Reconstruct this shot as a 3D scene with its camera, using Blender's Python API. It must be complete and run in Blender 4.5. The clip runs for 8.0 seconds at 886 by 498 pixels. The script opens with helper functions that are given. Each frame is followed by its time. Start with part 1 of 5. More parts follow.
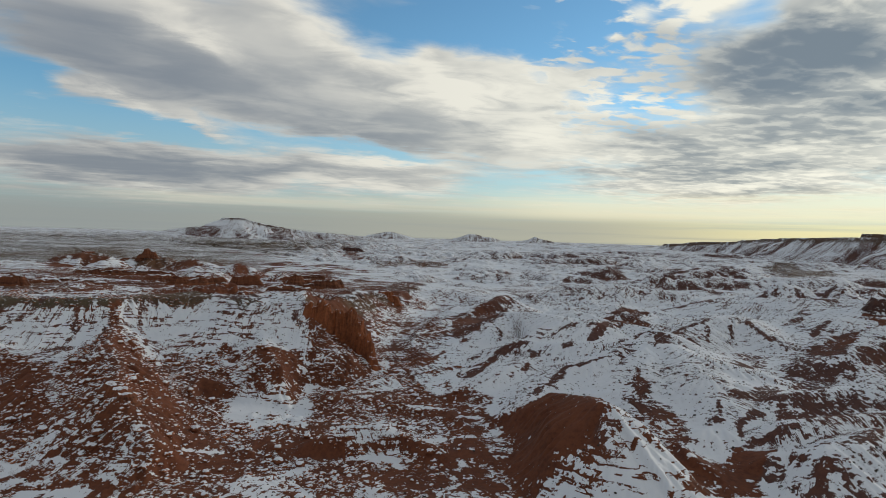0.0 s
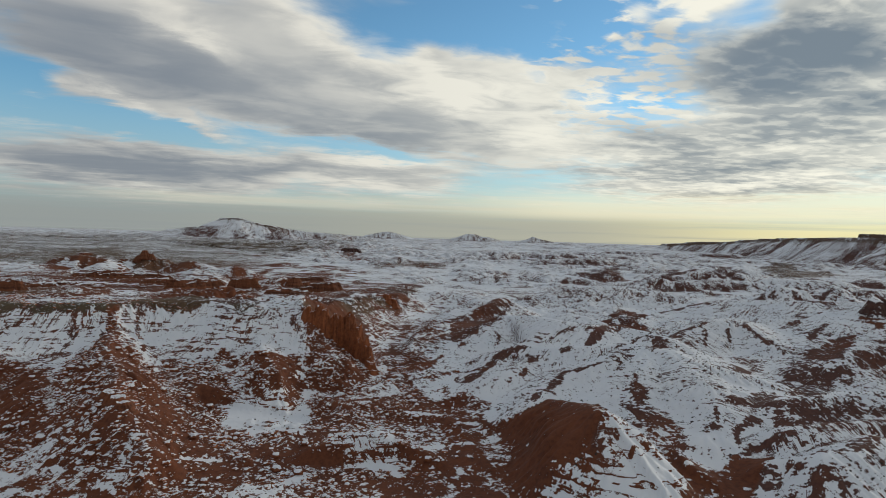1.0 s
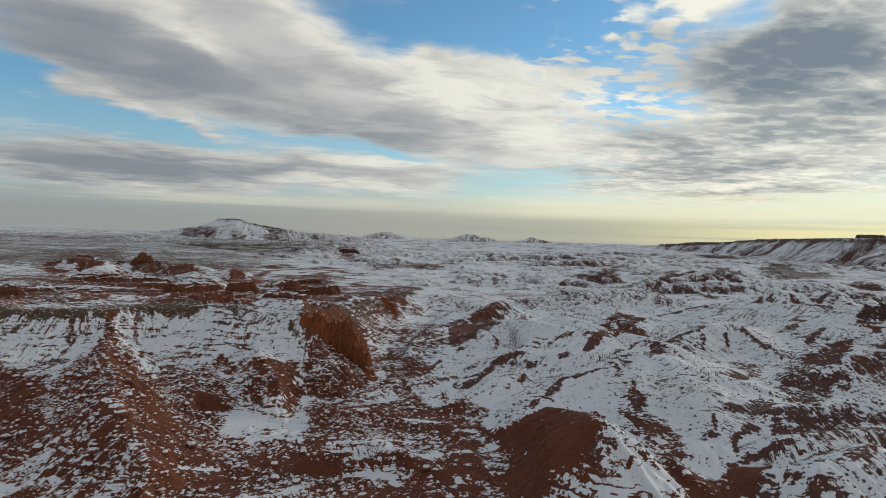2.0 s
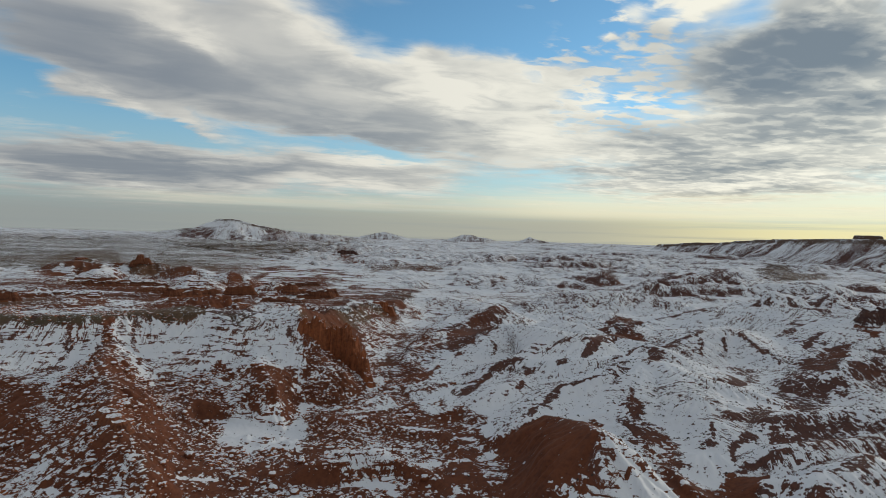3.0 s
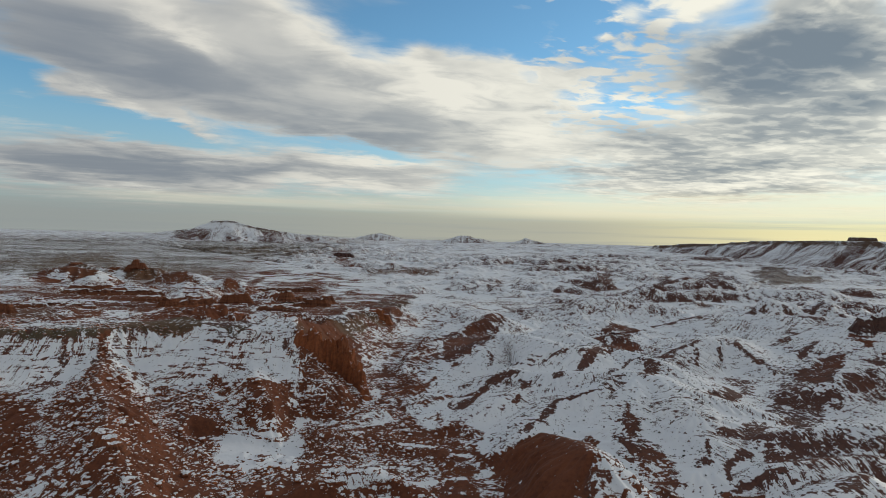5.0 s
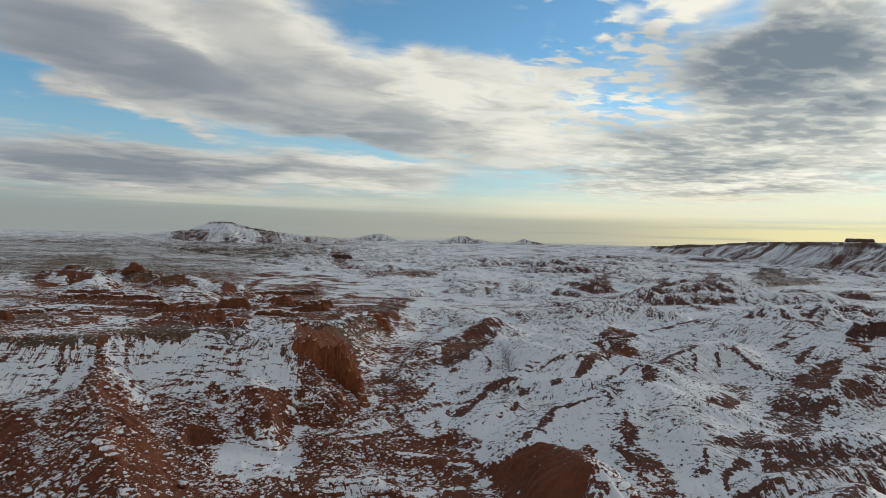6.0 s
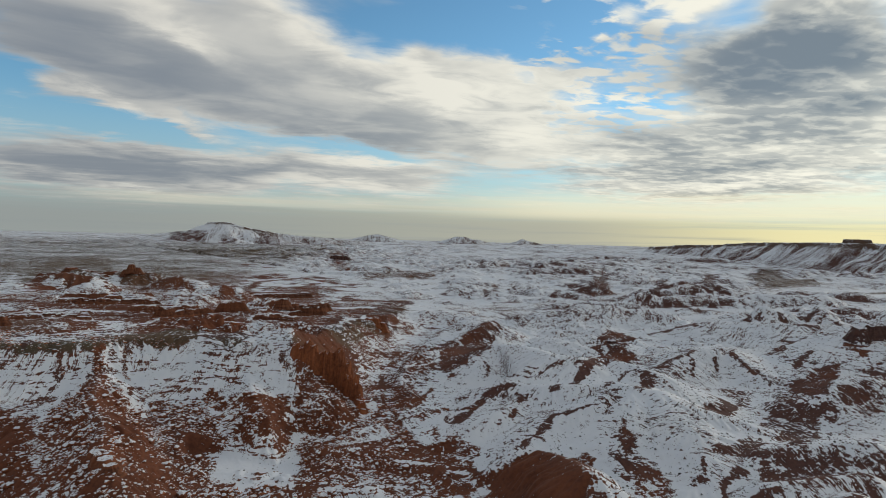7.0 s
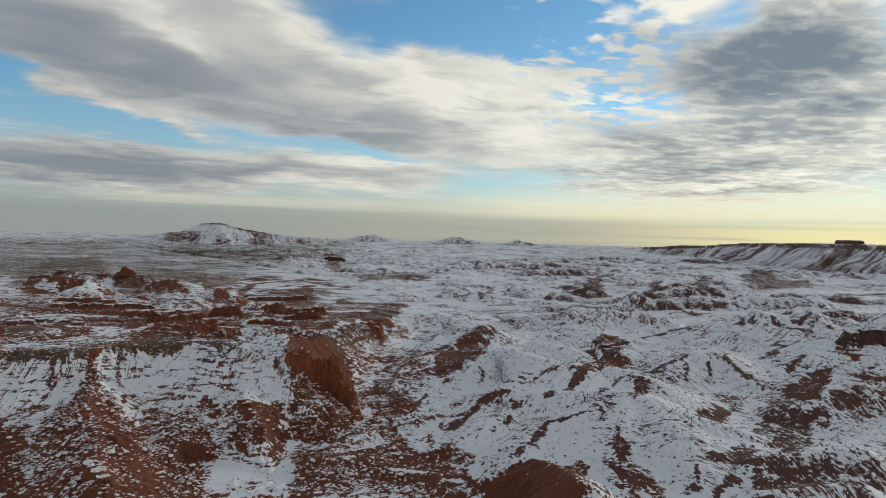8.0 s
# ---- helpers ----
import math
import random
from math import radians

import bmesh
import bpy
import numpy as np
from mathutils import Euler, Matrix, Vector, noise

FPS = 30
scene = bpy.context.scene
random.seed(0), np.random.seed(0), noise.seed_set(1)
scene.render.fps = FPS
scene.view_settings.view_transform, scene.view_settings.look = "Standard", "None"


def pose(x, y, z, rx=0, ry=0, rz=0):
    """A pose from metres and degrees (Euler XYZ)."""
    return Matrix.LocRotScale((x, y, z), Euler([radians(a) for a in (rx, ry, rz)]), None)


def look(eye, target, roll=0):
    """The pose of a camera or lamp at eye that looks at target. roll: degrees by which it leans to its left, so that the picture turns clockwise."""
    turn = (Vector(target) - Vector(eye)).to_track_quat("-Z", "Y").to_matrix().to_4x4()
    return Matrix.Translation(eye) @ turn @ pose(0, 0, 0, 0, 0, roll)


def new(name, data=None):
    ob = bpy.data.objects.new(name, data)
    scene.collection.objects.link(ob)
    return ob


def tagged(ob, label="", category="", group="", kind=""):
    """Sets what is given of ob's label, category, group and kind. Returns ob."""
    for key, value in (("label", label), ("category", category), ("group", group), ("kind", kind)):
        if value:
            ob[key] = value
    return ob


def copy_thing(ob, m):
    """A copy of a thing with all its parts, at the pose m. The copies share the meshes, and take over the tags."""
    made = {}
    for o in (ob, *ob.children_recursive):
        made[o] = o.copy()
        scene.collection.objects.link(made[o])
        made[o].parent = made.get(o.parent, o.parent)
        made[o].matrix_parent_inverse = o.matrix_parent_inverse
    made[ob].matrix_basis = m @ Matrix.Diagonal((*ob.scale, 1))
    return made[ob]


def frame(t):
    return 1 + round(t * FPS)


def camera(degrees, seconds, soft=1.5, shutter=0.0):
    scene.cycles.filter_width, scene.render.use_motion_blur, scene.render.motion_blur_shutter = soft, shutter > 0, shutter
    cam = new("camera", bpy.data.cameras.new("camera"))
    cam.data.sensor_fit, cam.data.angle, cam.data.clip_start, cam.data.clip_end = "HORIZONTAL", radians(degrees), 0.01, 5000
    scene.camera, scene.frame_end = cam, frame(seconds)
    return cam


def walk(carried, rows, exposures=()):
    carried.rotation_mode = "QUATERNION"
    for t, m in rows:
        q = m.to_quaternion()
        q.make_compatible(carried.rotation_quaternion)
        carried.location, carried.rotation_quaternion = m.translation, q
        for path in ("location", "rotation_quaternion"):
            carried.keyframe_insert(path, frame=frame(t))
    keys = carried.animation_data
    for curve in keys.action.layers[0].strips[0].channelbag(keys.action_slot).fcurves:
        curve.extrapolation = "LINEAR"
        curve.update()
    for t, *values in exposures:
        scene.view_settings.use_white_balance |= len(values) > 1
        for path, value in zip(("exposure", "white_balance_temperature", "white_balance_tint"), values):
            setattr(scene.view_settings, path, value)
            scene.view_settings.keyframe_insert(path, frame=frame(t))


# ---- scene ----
# ---------------------------------------------------------------- camera
cam = camera(73.7, 8.0, soft=0.8)
EYE, TILT, LEAN = 60.0, -1.15, -1.7
ROWS = [
    # seconds, x, y, z from the first eye, yaw, pitch, roll
    (0.0, 0.0, 0.0, 0.0, 0.0, 0.0, 0.0),
    (0.5, 0.054, -0.081, 1.053, -0.088, -0.024, 0.023),
    (1.0, 0.088, -0.159, 2.133, -0.176, -0.045, 0.046),
    (1.5, 0.101, -0.207, 3.273, -0.26, -0.059, 0.065),
    (3.0, 0.155, -0.155, 6.974, -0.5, -0.063, 0.107),
    (3.5, 0.169, -0.191, 8.249, -0.589, -0.061, 0.118),
    (4.0, 0.144, -0.246, 9.504, -0.676, -0.061, 0.129),
    (4.5, 0.127, -0.283, 10.805, -0.762, -0.057, 0.142),
    (6.0, 0.221, -0.281, 14.818, -1.032, -0.03, 0.185),
    (6.5, 0.215, -0.3, 16.119, -1.112, -0.025, 0.202),
    (7.0, 0.223, -0.374, 17.369, -1.191, -0.026, 0.219),
    (7.5, 0.262, -0.475, 18.658, -1.275, -0.029, 0.236),
    (8.0, 0.324, -0.6, 20.0, -1.69, -0.031, 0.256),
]
walk(cam, [(t, pose(0, 0, EYE, TILT, LEAN, 0) @ pose(x, y, z, 90 + pitch, roll, yaw))
           for t, x, y, z, yaw, pitch, roll in ROWS])


# ---------------------------------------------------------------- sky and light
SUN_AZ, SUN_EL = 55.0, 11.0      # degrees to the right of ahead, and above the horizon


class Nodes:
    """Short hand for building a node tree."""

    def __init__(self, tree):
        self.tree = tree
        tree.nodes.clear()

    def node(self, kind, operation=None, use_clamp=None, interpolation_type=None, data_type=None, blend_type=None,
             rotation_type=None, attribute_name=None, sky_type=None, sun_disc=None):
        n = self.tree.nodes.new(kind)
        if operation is not None:
            n.operation = operation
        if use_clamp is not None:
            n.use_clamp = use_clamp
        if interpolation_type is not None:
            n.interpolation_type = interpolation_type
        if data_type is not None:
            n.data_type = data_type
        if blend_type is not None:
            n.blend_type = blend_type
        if rotation_type is not None:
            n.rotation_type = rotation_type
        if attribute_name is not None:
            n.attribute_name = attribute_name
        if sky_type is not None:
            n.sky_type = sky_type
        if sun_disc is not None:
            n.sun_disc = sun_disc
        return n

    def link(self, source, socket):
        self.tree.links.new(source, socket)

    def put(self, socket, value):
        if hasattr(value, "is_output"):
            self.link(value, socket)
        else:
            socket.default_value = value

    def math(self, op, a, b=0.0, c=0.0, clamp=False):
        n = self.node("ShaderNodeMath", operation=op, use_clamp=clamp)
        for socket, value in zip(n.inputs, (a, b, c)):
            self.put(socket, value)
        return n.outputs[0]

    def add(self, a, b):
        return self.math("ADD", a, b)

    def sub(self, a, b):
        return self.math("SUBTRACT", a, b)

    def mul(self, a, b):
        return self.math("MULTIPLY", a, b)

    def smooth(self, value, low, high, out_low=0.0, out_high=1.0):
        n = self.node("ShaderNodeMapRange", interpolation_type="SMOOTHSTEP")
        for socket, v in zip(n.inputs, (value, low, high, out_low, out_high)):
            self.put(socket, v)
        return n.outputs[0]

    def xyz(self, x=0.0, y=0.0, z=0.0):
        n = self.node("ShaderNodeCombineXYZ")
        for socket, value in zip(n.inputs, (x, y, z)):
            self.put(socket, value)
        return n.outputs[0]

    def noise(self, vector, scale, detail=4.0, rough=0.5, warp=0.0):
        n = self.node("ShaderNodeTexNoise")
        self.put(n.inputs["Vector"], vector)
        n.inputs["Scale"].default_value = scale
        n.inputs["Detail"].default_value = detail
        n.inputs["Roughness"].default_value = rough
        n.inputs["Distortion"].default_value = warp
        return n.outputs["Fac"]

    def mix(self, factor, a, b):
        n = self.node("ShaderNodeMix", data_type="RGBA")
        self.put(n.inputs["Factor"], factor)
        self.put(n.inputs["A"], (*a, 1.0) if isinstance(a, tuple) else a)
        self.put(n.inputs["B"], (*b, 1.0) if isinstance(b, tuple) else b)
        return n.outputs["Result"]

    def ramp(self, value, stops):
        n = self.node("ShaderNodeValToRGB")
        self.put(n.inputs[0], value)
        ramp = n.color_ramp
        while len(ramp.elements) < len(stops):
            ramp.elements.new(0.5)
        for e, (at, colour) in zip(ramp.elements, stops):
            e.position, e.color = at, (*colour, 1.0)
        return n.outputs[0]


world = bpy.data.worlds.new("sky")
scene.world = world
world.use_nodes = True
w = Nodes(world.node_tree)
gaze = w.node("ShaderNodeTexCoord").outputs["Generated"]
parts_of_gaze = w.node("ShaderNodeSeparateXYZ")
w.link(gaze, parts_of_gaze.inputs[0])
gx, gy, gz = parts_of_gaze.outputs
DEG = 180 / math.pi
azimuth = w.mul(w.math("ARCTAN2", gx, gy), DEG)
height = w.mul(w.math("ARCSINE", gz), DEG)

clear = w.node("ShaderNodeTexSky", sky_type="NISHITA", sun_disc=False)
clear.sun_elevation, clear.sun_rotation = radians(SUN_EL), radians(SUN_AZ)
clear.altitude, clear.air_density, clear.dust_density, clear.ozone_density = 1600, 1.0, 0.6, 1.5

# the cloud deck lies on a plane overhead: detail crowds towards the horizon
depth = w.math("MAXIMUM", w.add(gz, 0.06), 0.02)
deck = w.xyz(w.math("DIVIDE", gx, depth), w.math("DIVIDE", gy, depth), 0.0)
sway = w.node("ShaderNodeVectorRotate", rotation_type="Z_AXIS")
w.link(deck, sway.inputs["Vector"])
sway.inputs["Angle"].default_value = radians(-20)
stretch = w.node("ShaderNodeVectorMath", operation="MULTIPLY")
w.link(sway.outputs[0], stretch.inputs[0])
stretch.inputs[1].default_value = (0.75, 1.0, 1.0)
deck = stretch.outputs[0]
puffs = w.noise(deck, 1.3, 6.0, 0.52, 0.4)
wisps = w.noise(deck, 4.2, 6.0, 0.55, 0.8)
# soft wobble of the outlines of the great banks
ragged_sky = w.sub(w.noise(deck, 2.6, 6.0, 0.62, 0.5), 0.5)
wobble_a = w.math("MULTIPLY_ADD", ragged_sky, 5.0, w.mul(w.sub(w.noise(gaze, 3.0, 3.0), 0.5), 6.0))
wobble_h = w.math("MULTIPLY_ADD", ragged_sky, 2.4, w.mul(w.sub(w.noise(gaze, 5.0, 4.0), 0.5), 3.0))
wob_az = w.add(azimuth, wobble_a)
wob_el = w.add(height, wobble_h)


def bank(az, el, half_w, half_h, tilt, amount, total):
    """Adds one great bank of cloud (or, with a negative amount, a clearing) at az, el degrees."""
    c, s = math.cos(radians(tilt)), math.sin(radians(tilt))
    da, de = w.sub(wob_az, az), w.sub(wob_el, el)
    u = w.math("MULTIPLY_ADD", da, c / half_w, w.mul(de, s / half_w))
    v = w.math("MULTIPLY_ADD", da, -s / half_h, w.mul(de, c / half_h))
    r = w.math("MULTIPLY_ADD", u, u, w.mul(v, v))
    return w.math("MULTIPLY_ADD", w.math("EXPONENT", w.mul(r, -1.0)), amount, total)


# where the sky is covered, where it is clear, which clouds are lit and which lie in shade: bearing, height, half width, half height, tilt, amount
COVER_L = ((-30.7, 15, 10.3, 3.87, -12, 1.1),
    (-23.1, 16.7, 6.9, 3.17, -20, 0.8),
    (-13.9, 17.9, 7.1, 2.84, -25, 0.9),
    (-15.8, 12.4, 15.1, 3.72, -10, 1.2),
    (-4.2, 12.1, 8.7, 3.88, -12, 1),
    (-27.4, 10.6, 5.1, 0.92, -14, 0.6),
    (-34.8, 9.7, 2.2, 0.56, -15, 0.6),
    (-21.1, 9.3, 3.8, 0.64, -18, 0.5),
    (-28.6, 5.1, 12.5, 1.98, -3, 1.2),
    (-13.6, 5.9, 12.3, 1.78, -3, 1),
    (-4.1, 6.3, 6, 1.07, 3, 0.6))
COVER_R = ((5.6, 12.4, 8.1, 4.39, -8, 1.1),
    (-1.1, 16.3, 4.9, 0.8, -2, 0.5),
    (10.8, 14.4, 3.2, 1.25, 25, 0.5),
    (17.1, 13.2, 6, 2.97, 0, 0.4),
    (30.7, 14.6, 8.5, 5.3, 0, 1.3),
    (26.7, 8, 14.5, 2.89, 0, 1.2),
    (24.5, 5.1, 11.8, 1.09, 0, 0.8),
    (18.3, 20.3, 2, 1.14, 0, 0.9),
    (14.6, 18.1, 1.3, 0.67, 0, 0.8),
    (23.8, 20.2, 1.8, 0.7, 0, 0.8),
    (19.8, 18.3, 3.9, 1.39, 0, 0.45),
    (32.1, 18.6, 2.4, 1.25, -10, 0.7))
CLEAR = ((5.3, 19.4, 12.4, 2.16, -3, -0.75),
    (-26.9, 8.4, 13.8, 1.13, -6, -0.95),
    (-34.2, 14.8, 5.5, 2.48, 0, -0.4),
    (-8.4, 8.2, 9.1, 1.05, -5, -0.95),
    (-35.2, 11.7, 2.5, 1.6, 0, -0.6),
    (6.8, 5.7, 6.5, 1.5, 0, -0.5),
    (27.1, 19.1, 2.6, 0.95, 0, -0.45),
    (-7, 16.5, 2.7, 0.69, -20, -0.3))
LIT_L = ((-23.1, 17.4, 5.9, 1.17, -24, 0.6),
    (-22.4, 16.2, 2.8, 0.55, -20, 0.5),
    (-11.3, 18.6, 7.3, 1.61, -28, 0.9),
    (-3.2, 15.5, 4.9, 0.9, -30, 0.9),
    (0.6, 13.6, 3.3, 1.8, 0, 0.6),
    (-4.3, 13.7, 5.4, 1.53, -10, 0.3),
    (-27.8, 10.4, 4.2, 0.65, -16, 0.5),
    (-34.8, 9.7, 1.8, 0.39, -15, 0.5),
    (-20.6, 9.2, 2.8, 0.49, -18, 0.4),
    (-25.1, 2.9, 4.9, 0.44, 0, 0.8),
    (-6.8, 7, 5.9, 0.64, 3, 0.6),
    (-9.4, 4.8, 8.5, 0.69, 2, 0.4))
LIT_R = ((5.5, 13.9, 7, 2.55, -8, 0.6),
    (8.9, 9.8, 4.8, 1.31, -8, 0.6),
    (16.1, 12.8, 3, 1, -10, 0.7),
    (18.3, 20.5, 1.7, 0.73, 0, 0.9),
    (23.5, 20.2, 1.6, 0.53, 0, 0.8),
    (14.6, 18.2, 1, 0.43, 0, 0.6),
    (32.1, 18.6, 1.4, 0.58, -20, 0.5),
    (27.6, 5.4, 7.4, 0.39, 1, 0.6),
    (30.9, 8.2, 2.4, 0.42, -5, 0.4),
    (23.9, 11.1, 2.3, 0.29, 0, 0.4))
DIM = ((-32.3, 14.3, 8.8, 2.98, -12, -0.95),
    (-17.3, 12.2, 9.9, 2.46, -8, -0.25),
    (-11.6, 9.9, 10.4, 1.13, -8, -0.35),
    (-28.6, 5.3, 10, 1.51, -2, -1),
    (-15.6, 5.5, 6.1, 0.93, -2, -0.4),
    (32.2, 16.5, 6.7, 2.13, 0, -1.1),
    (29.5, 12.9, 7.9, 3.63, 0, -0.75),
    (18.7, 9.4, 5.4, 0.66, -3, -0.5),
    (24.5, 6.6, 11.8, 0.64, 0, -0.5),
    (26.8, 4.6, 7.9, 0.44, 0, -0.5),
    (35.4, 11, 2.6, 0.95, 0, -0.4),
    (19.8, 18.3, 3.4, 0.83, 0, -0.4))


def gather(banks):
    total = 0.0
    for one in banks:
        total = bank(*one, total)
    return total


cover = w.add(gather(COVER_L + COVER_R), gather(CLEAR))
# elsewhere (out of the view) a broken deck goes on
aside = w.smooth(w.math("ABSOLUTE", azimuth), 42.0, 60.0)
aloft = w.smooth(height, 23.0, 32.0)
away = w.math("MAXIMUM", aside, aloft)
cover = w.math("MULTIPLY_ADD", away, 0.95, cover)
grain = w.math("MULTIPLY_ADD", w.sub(puffs, 0.5), 1.3, w.mul(w.sub(wisps, 0.5), 0.8))
flecks = w.smooth(w.noise(deck, 8.0, 4.0, 0.5, 0.3), 0.42, 0.66)
checkered = w.mul(w.smooth(w.math("ABSOLUTE", w.sub(azimuth, 15.0)), 11.0, 4.0), w.smooth(height, 8.0, 11.0))
body = w.math("MULTIPLY_ADD", w.mul(w.sub(flecks, 0.45), checkered), 0.9, w.add(cover, grain))
veil = w.smooth(body, -0.15, 0.80)
core = w.smooth(body, 0.45, 1.35)

# towards the sun the clouds are lit warm, near the horizon everything melts into a pale haze
to_sun = w.smooth(azimuth, -35.0, 45.0)
lit = w.mix(to_sun, (0.78, 0.755, 0.68), (1.05, 1.02, 0.87))
cool = (0.262, 0.292, 0.338)
shade = w.mix(to_sun, (0.240, 0.268, 0.305), (0.20, 0.243, 0.282))
relief = w.smooth(w.add(w.mul(wisps, 0.22), w.mul(w.noise(deck, 1.7, 4.0, 0.5, 0.6), 0.78)), 0.36, 0.64)
gleam = w.mul(gather(LIT_L + LIT_R), w.smooth(w.add(w.mul(wisps, 0.6), w.mul(puffs, 0.4)), 0.36, 0.60, 0.45, 1.15))
light = w.add(w.add(gleam, w.mul(gather(DIM), 0.75)), w.math("MULTIPLY_ADD", relief, 0.42, 0.34))
light = w.math("MULTIPLY_ADD", w.mul(flecks, w.smooth(azimuth, 5.0, 18.0)), 0.34, light)
light = w.sub(light, w.mul(core, 0.26))
light = w.math("MULTIPLY_ADD", away, -0.55, light)
cloud = w.mix(w.smooth(light, -0.50, 1.25), w.mix(away, shade, cool), lit)
blue = w.node("ShaderNodeMix", data_type="RGBA", blend_type="MULTIPLY")
blue.inputs["Factor"].default_value = 1.0
w.link(clear.outputs[0], blue.inputs["A"])
blue.inputs["B"].default_value = (0.118, 0.166, 0.176, 1.0)
pale = w.mix(to_sun, (0.36, 0.43, 0.45), (0.62, 0.68, 0.60))
air = w.mix(w.mul(w.smooth(height, 13.0, 2.0), 0.75), blue.outputs["Result"], pale)
sky = w.mix(w.mul(veil, 0.96), air, cloud)
band = w.mix(to_sun, (0.315, 0.345, 0.335), (0.95, 0.85, 0.45))
streak = w.noise(w.xyz(w.mul(azimuth, 0.03), w.mul(height, 1.1), 0.0), 1.4, 4.0, 0.55)
haze = w.mul(w.smooth(w.add(height, w.mul(w.sub(streak, 0.5), 3.0)), 4.6, 0.6), 0.92)
sky = w.mix(haze, sky, w.mix(w.smooth(streak, 0.45, 0.7), band, w.mix(0.5, band, shade)))
murk = w.mul(w.mul(w.smooth(w.add(height, w.mul(w.sub(streak, 0.5), 1.2)), 3.9, 1.0), w.smooth(azimuth, 34.0, 10.0)), 0.75)
sky = w.mix(murk, sky, w.mix(to_sun, (0.315, 0.345, 0.335), (0.44, 0.44, 0.38)))
cream = w.mul(w.mul(w.smooth(height, 1.6, 2.6), w.smooth(w.add(height, w.mul(w.sub(streak, 0.5), 2.0)), 5.2, 3.4)), w.smooth(azimuth, -4.0, 14.0))
sky = w.mix(w.mul(cream, 0.55), sky, (1.0, 0.93, 0.68))
ribbon = w.mul(w.mul(w.smooth(w.math("ABSOLUTE", w.sub(w.add(height, w.mul(w.sub(streak, 0.5), 1.2)), 2.9)), 0.75, 0.1), w.smooth(azimuth, -34.0, -22.0)), w.smooth(azimuth, 12.0, -6.0))
sky = w.mix(w.mul(ribbon, 0.42), sky, (0.78, 0.75, 0.60))
below = w.smooth(height, -0.5, -2.0)
sky = w.mix(below, sky, (0.25, 0.25, 0.27))
glow = w.node("ShaderNodeBackground")
w.link(sky, glow.inputs["Color"])
glow.inputs["Strength"].default_value = 0.94
w.link(glow.outputs[0], w.node("ShaderNodeOutputWorld").inputs["Surface"])

sun = new("sun", bpy.data.lights.new("sun", "SUN"))
sun.data.energy, sun.data.angle, sun.data.color = 1.1, radians(9), (1.0, 0.92, 0.80)
sun.matrix_world = look((math.sin(radians(SUN_AZ)) * 300, math.cos(radians(SUN_AZ)) * 300, 300 * math.tan(radians(SUN_EL))), (0, 0, 0))


# ---------------------------------------------------------------- materials
def material(name):
    m = bpy.data.materials.new(name)
    m.use_nodes = True
    return m, Nodes(m.node_tree)


def finish(n, colour, rough, bump=None, strength=0.4, distance=0.2):
    bsdf = n.node("ShaderNodeBsdfPrincipled")
    n.put(bsdf.inputs["Base Color"], (*colour, 1.0) if isinstance(colour, tuple) else colour)
    n.put(bsdf.inputs["Roughness"], rough)
    bsdf.inputs["Specular IOR Level"].default_value = 0.25
    if bump is not None:
        b = n.node("ShaderNodeBump")
        b.inputs["Strength"].default_value, b.inputs["Distance"].default_value = strength, distance
        n.link(bump, b.inputs["Height"])
        n.link(b.outputs[0], bsdf.inputs["Normal"])
    n.link(bsdf.outputs[0], n.node("ShaderNodeOutputMaterial").inputs["Surface"])


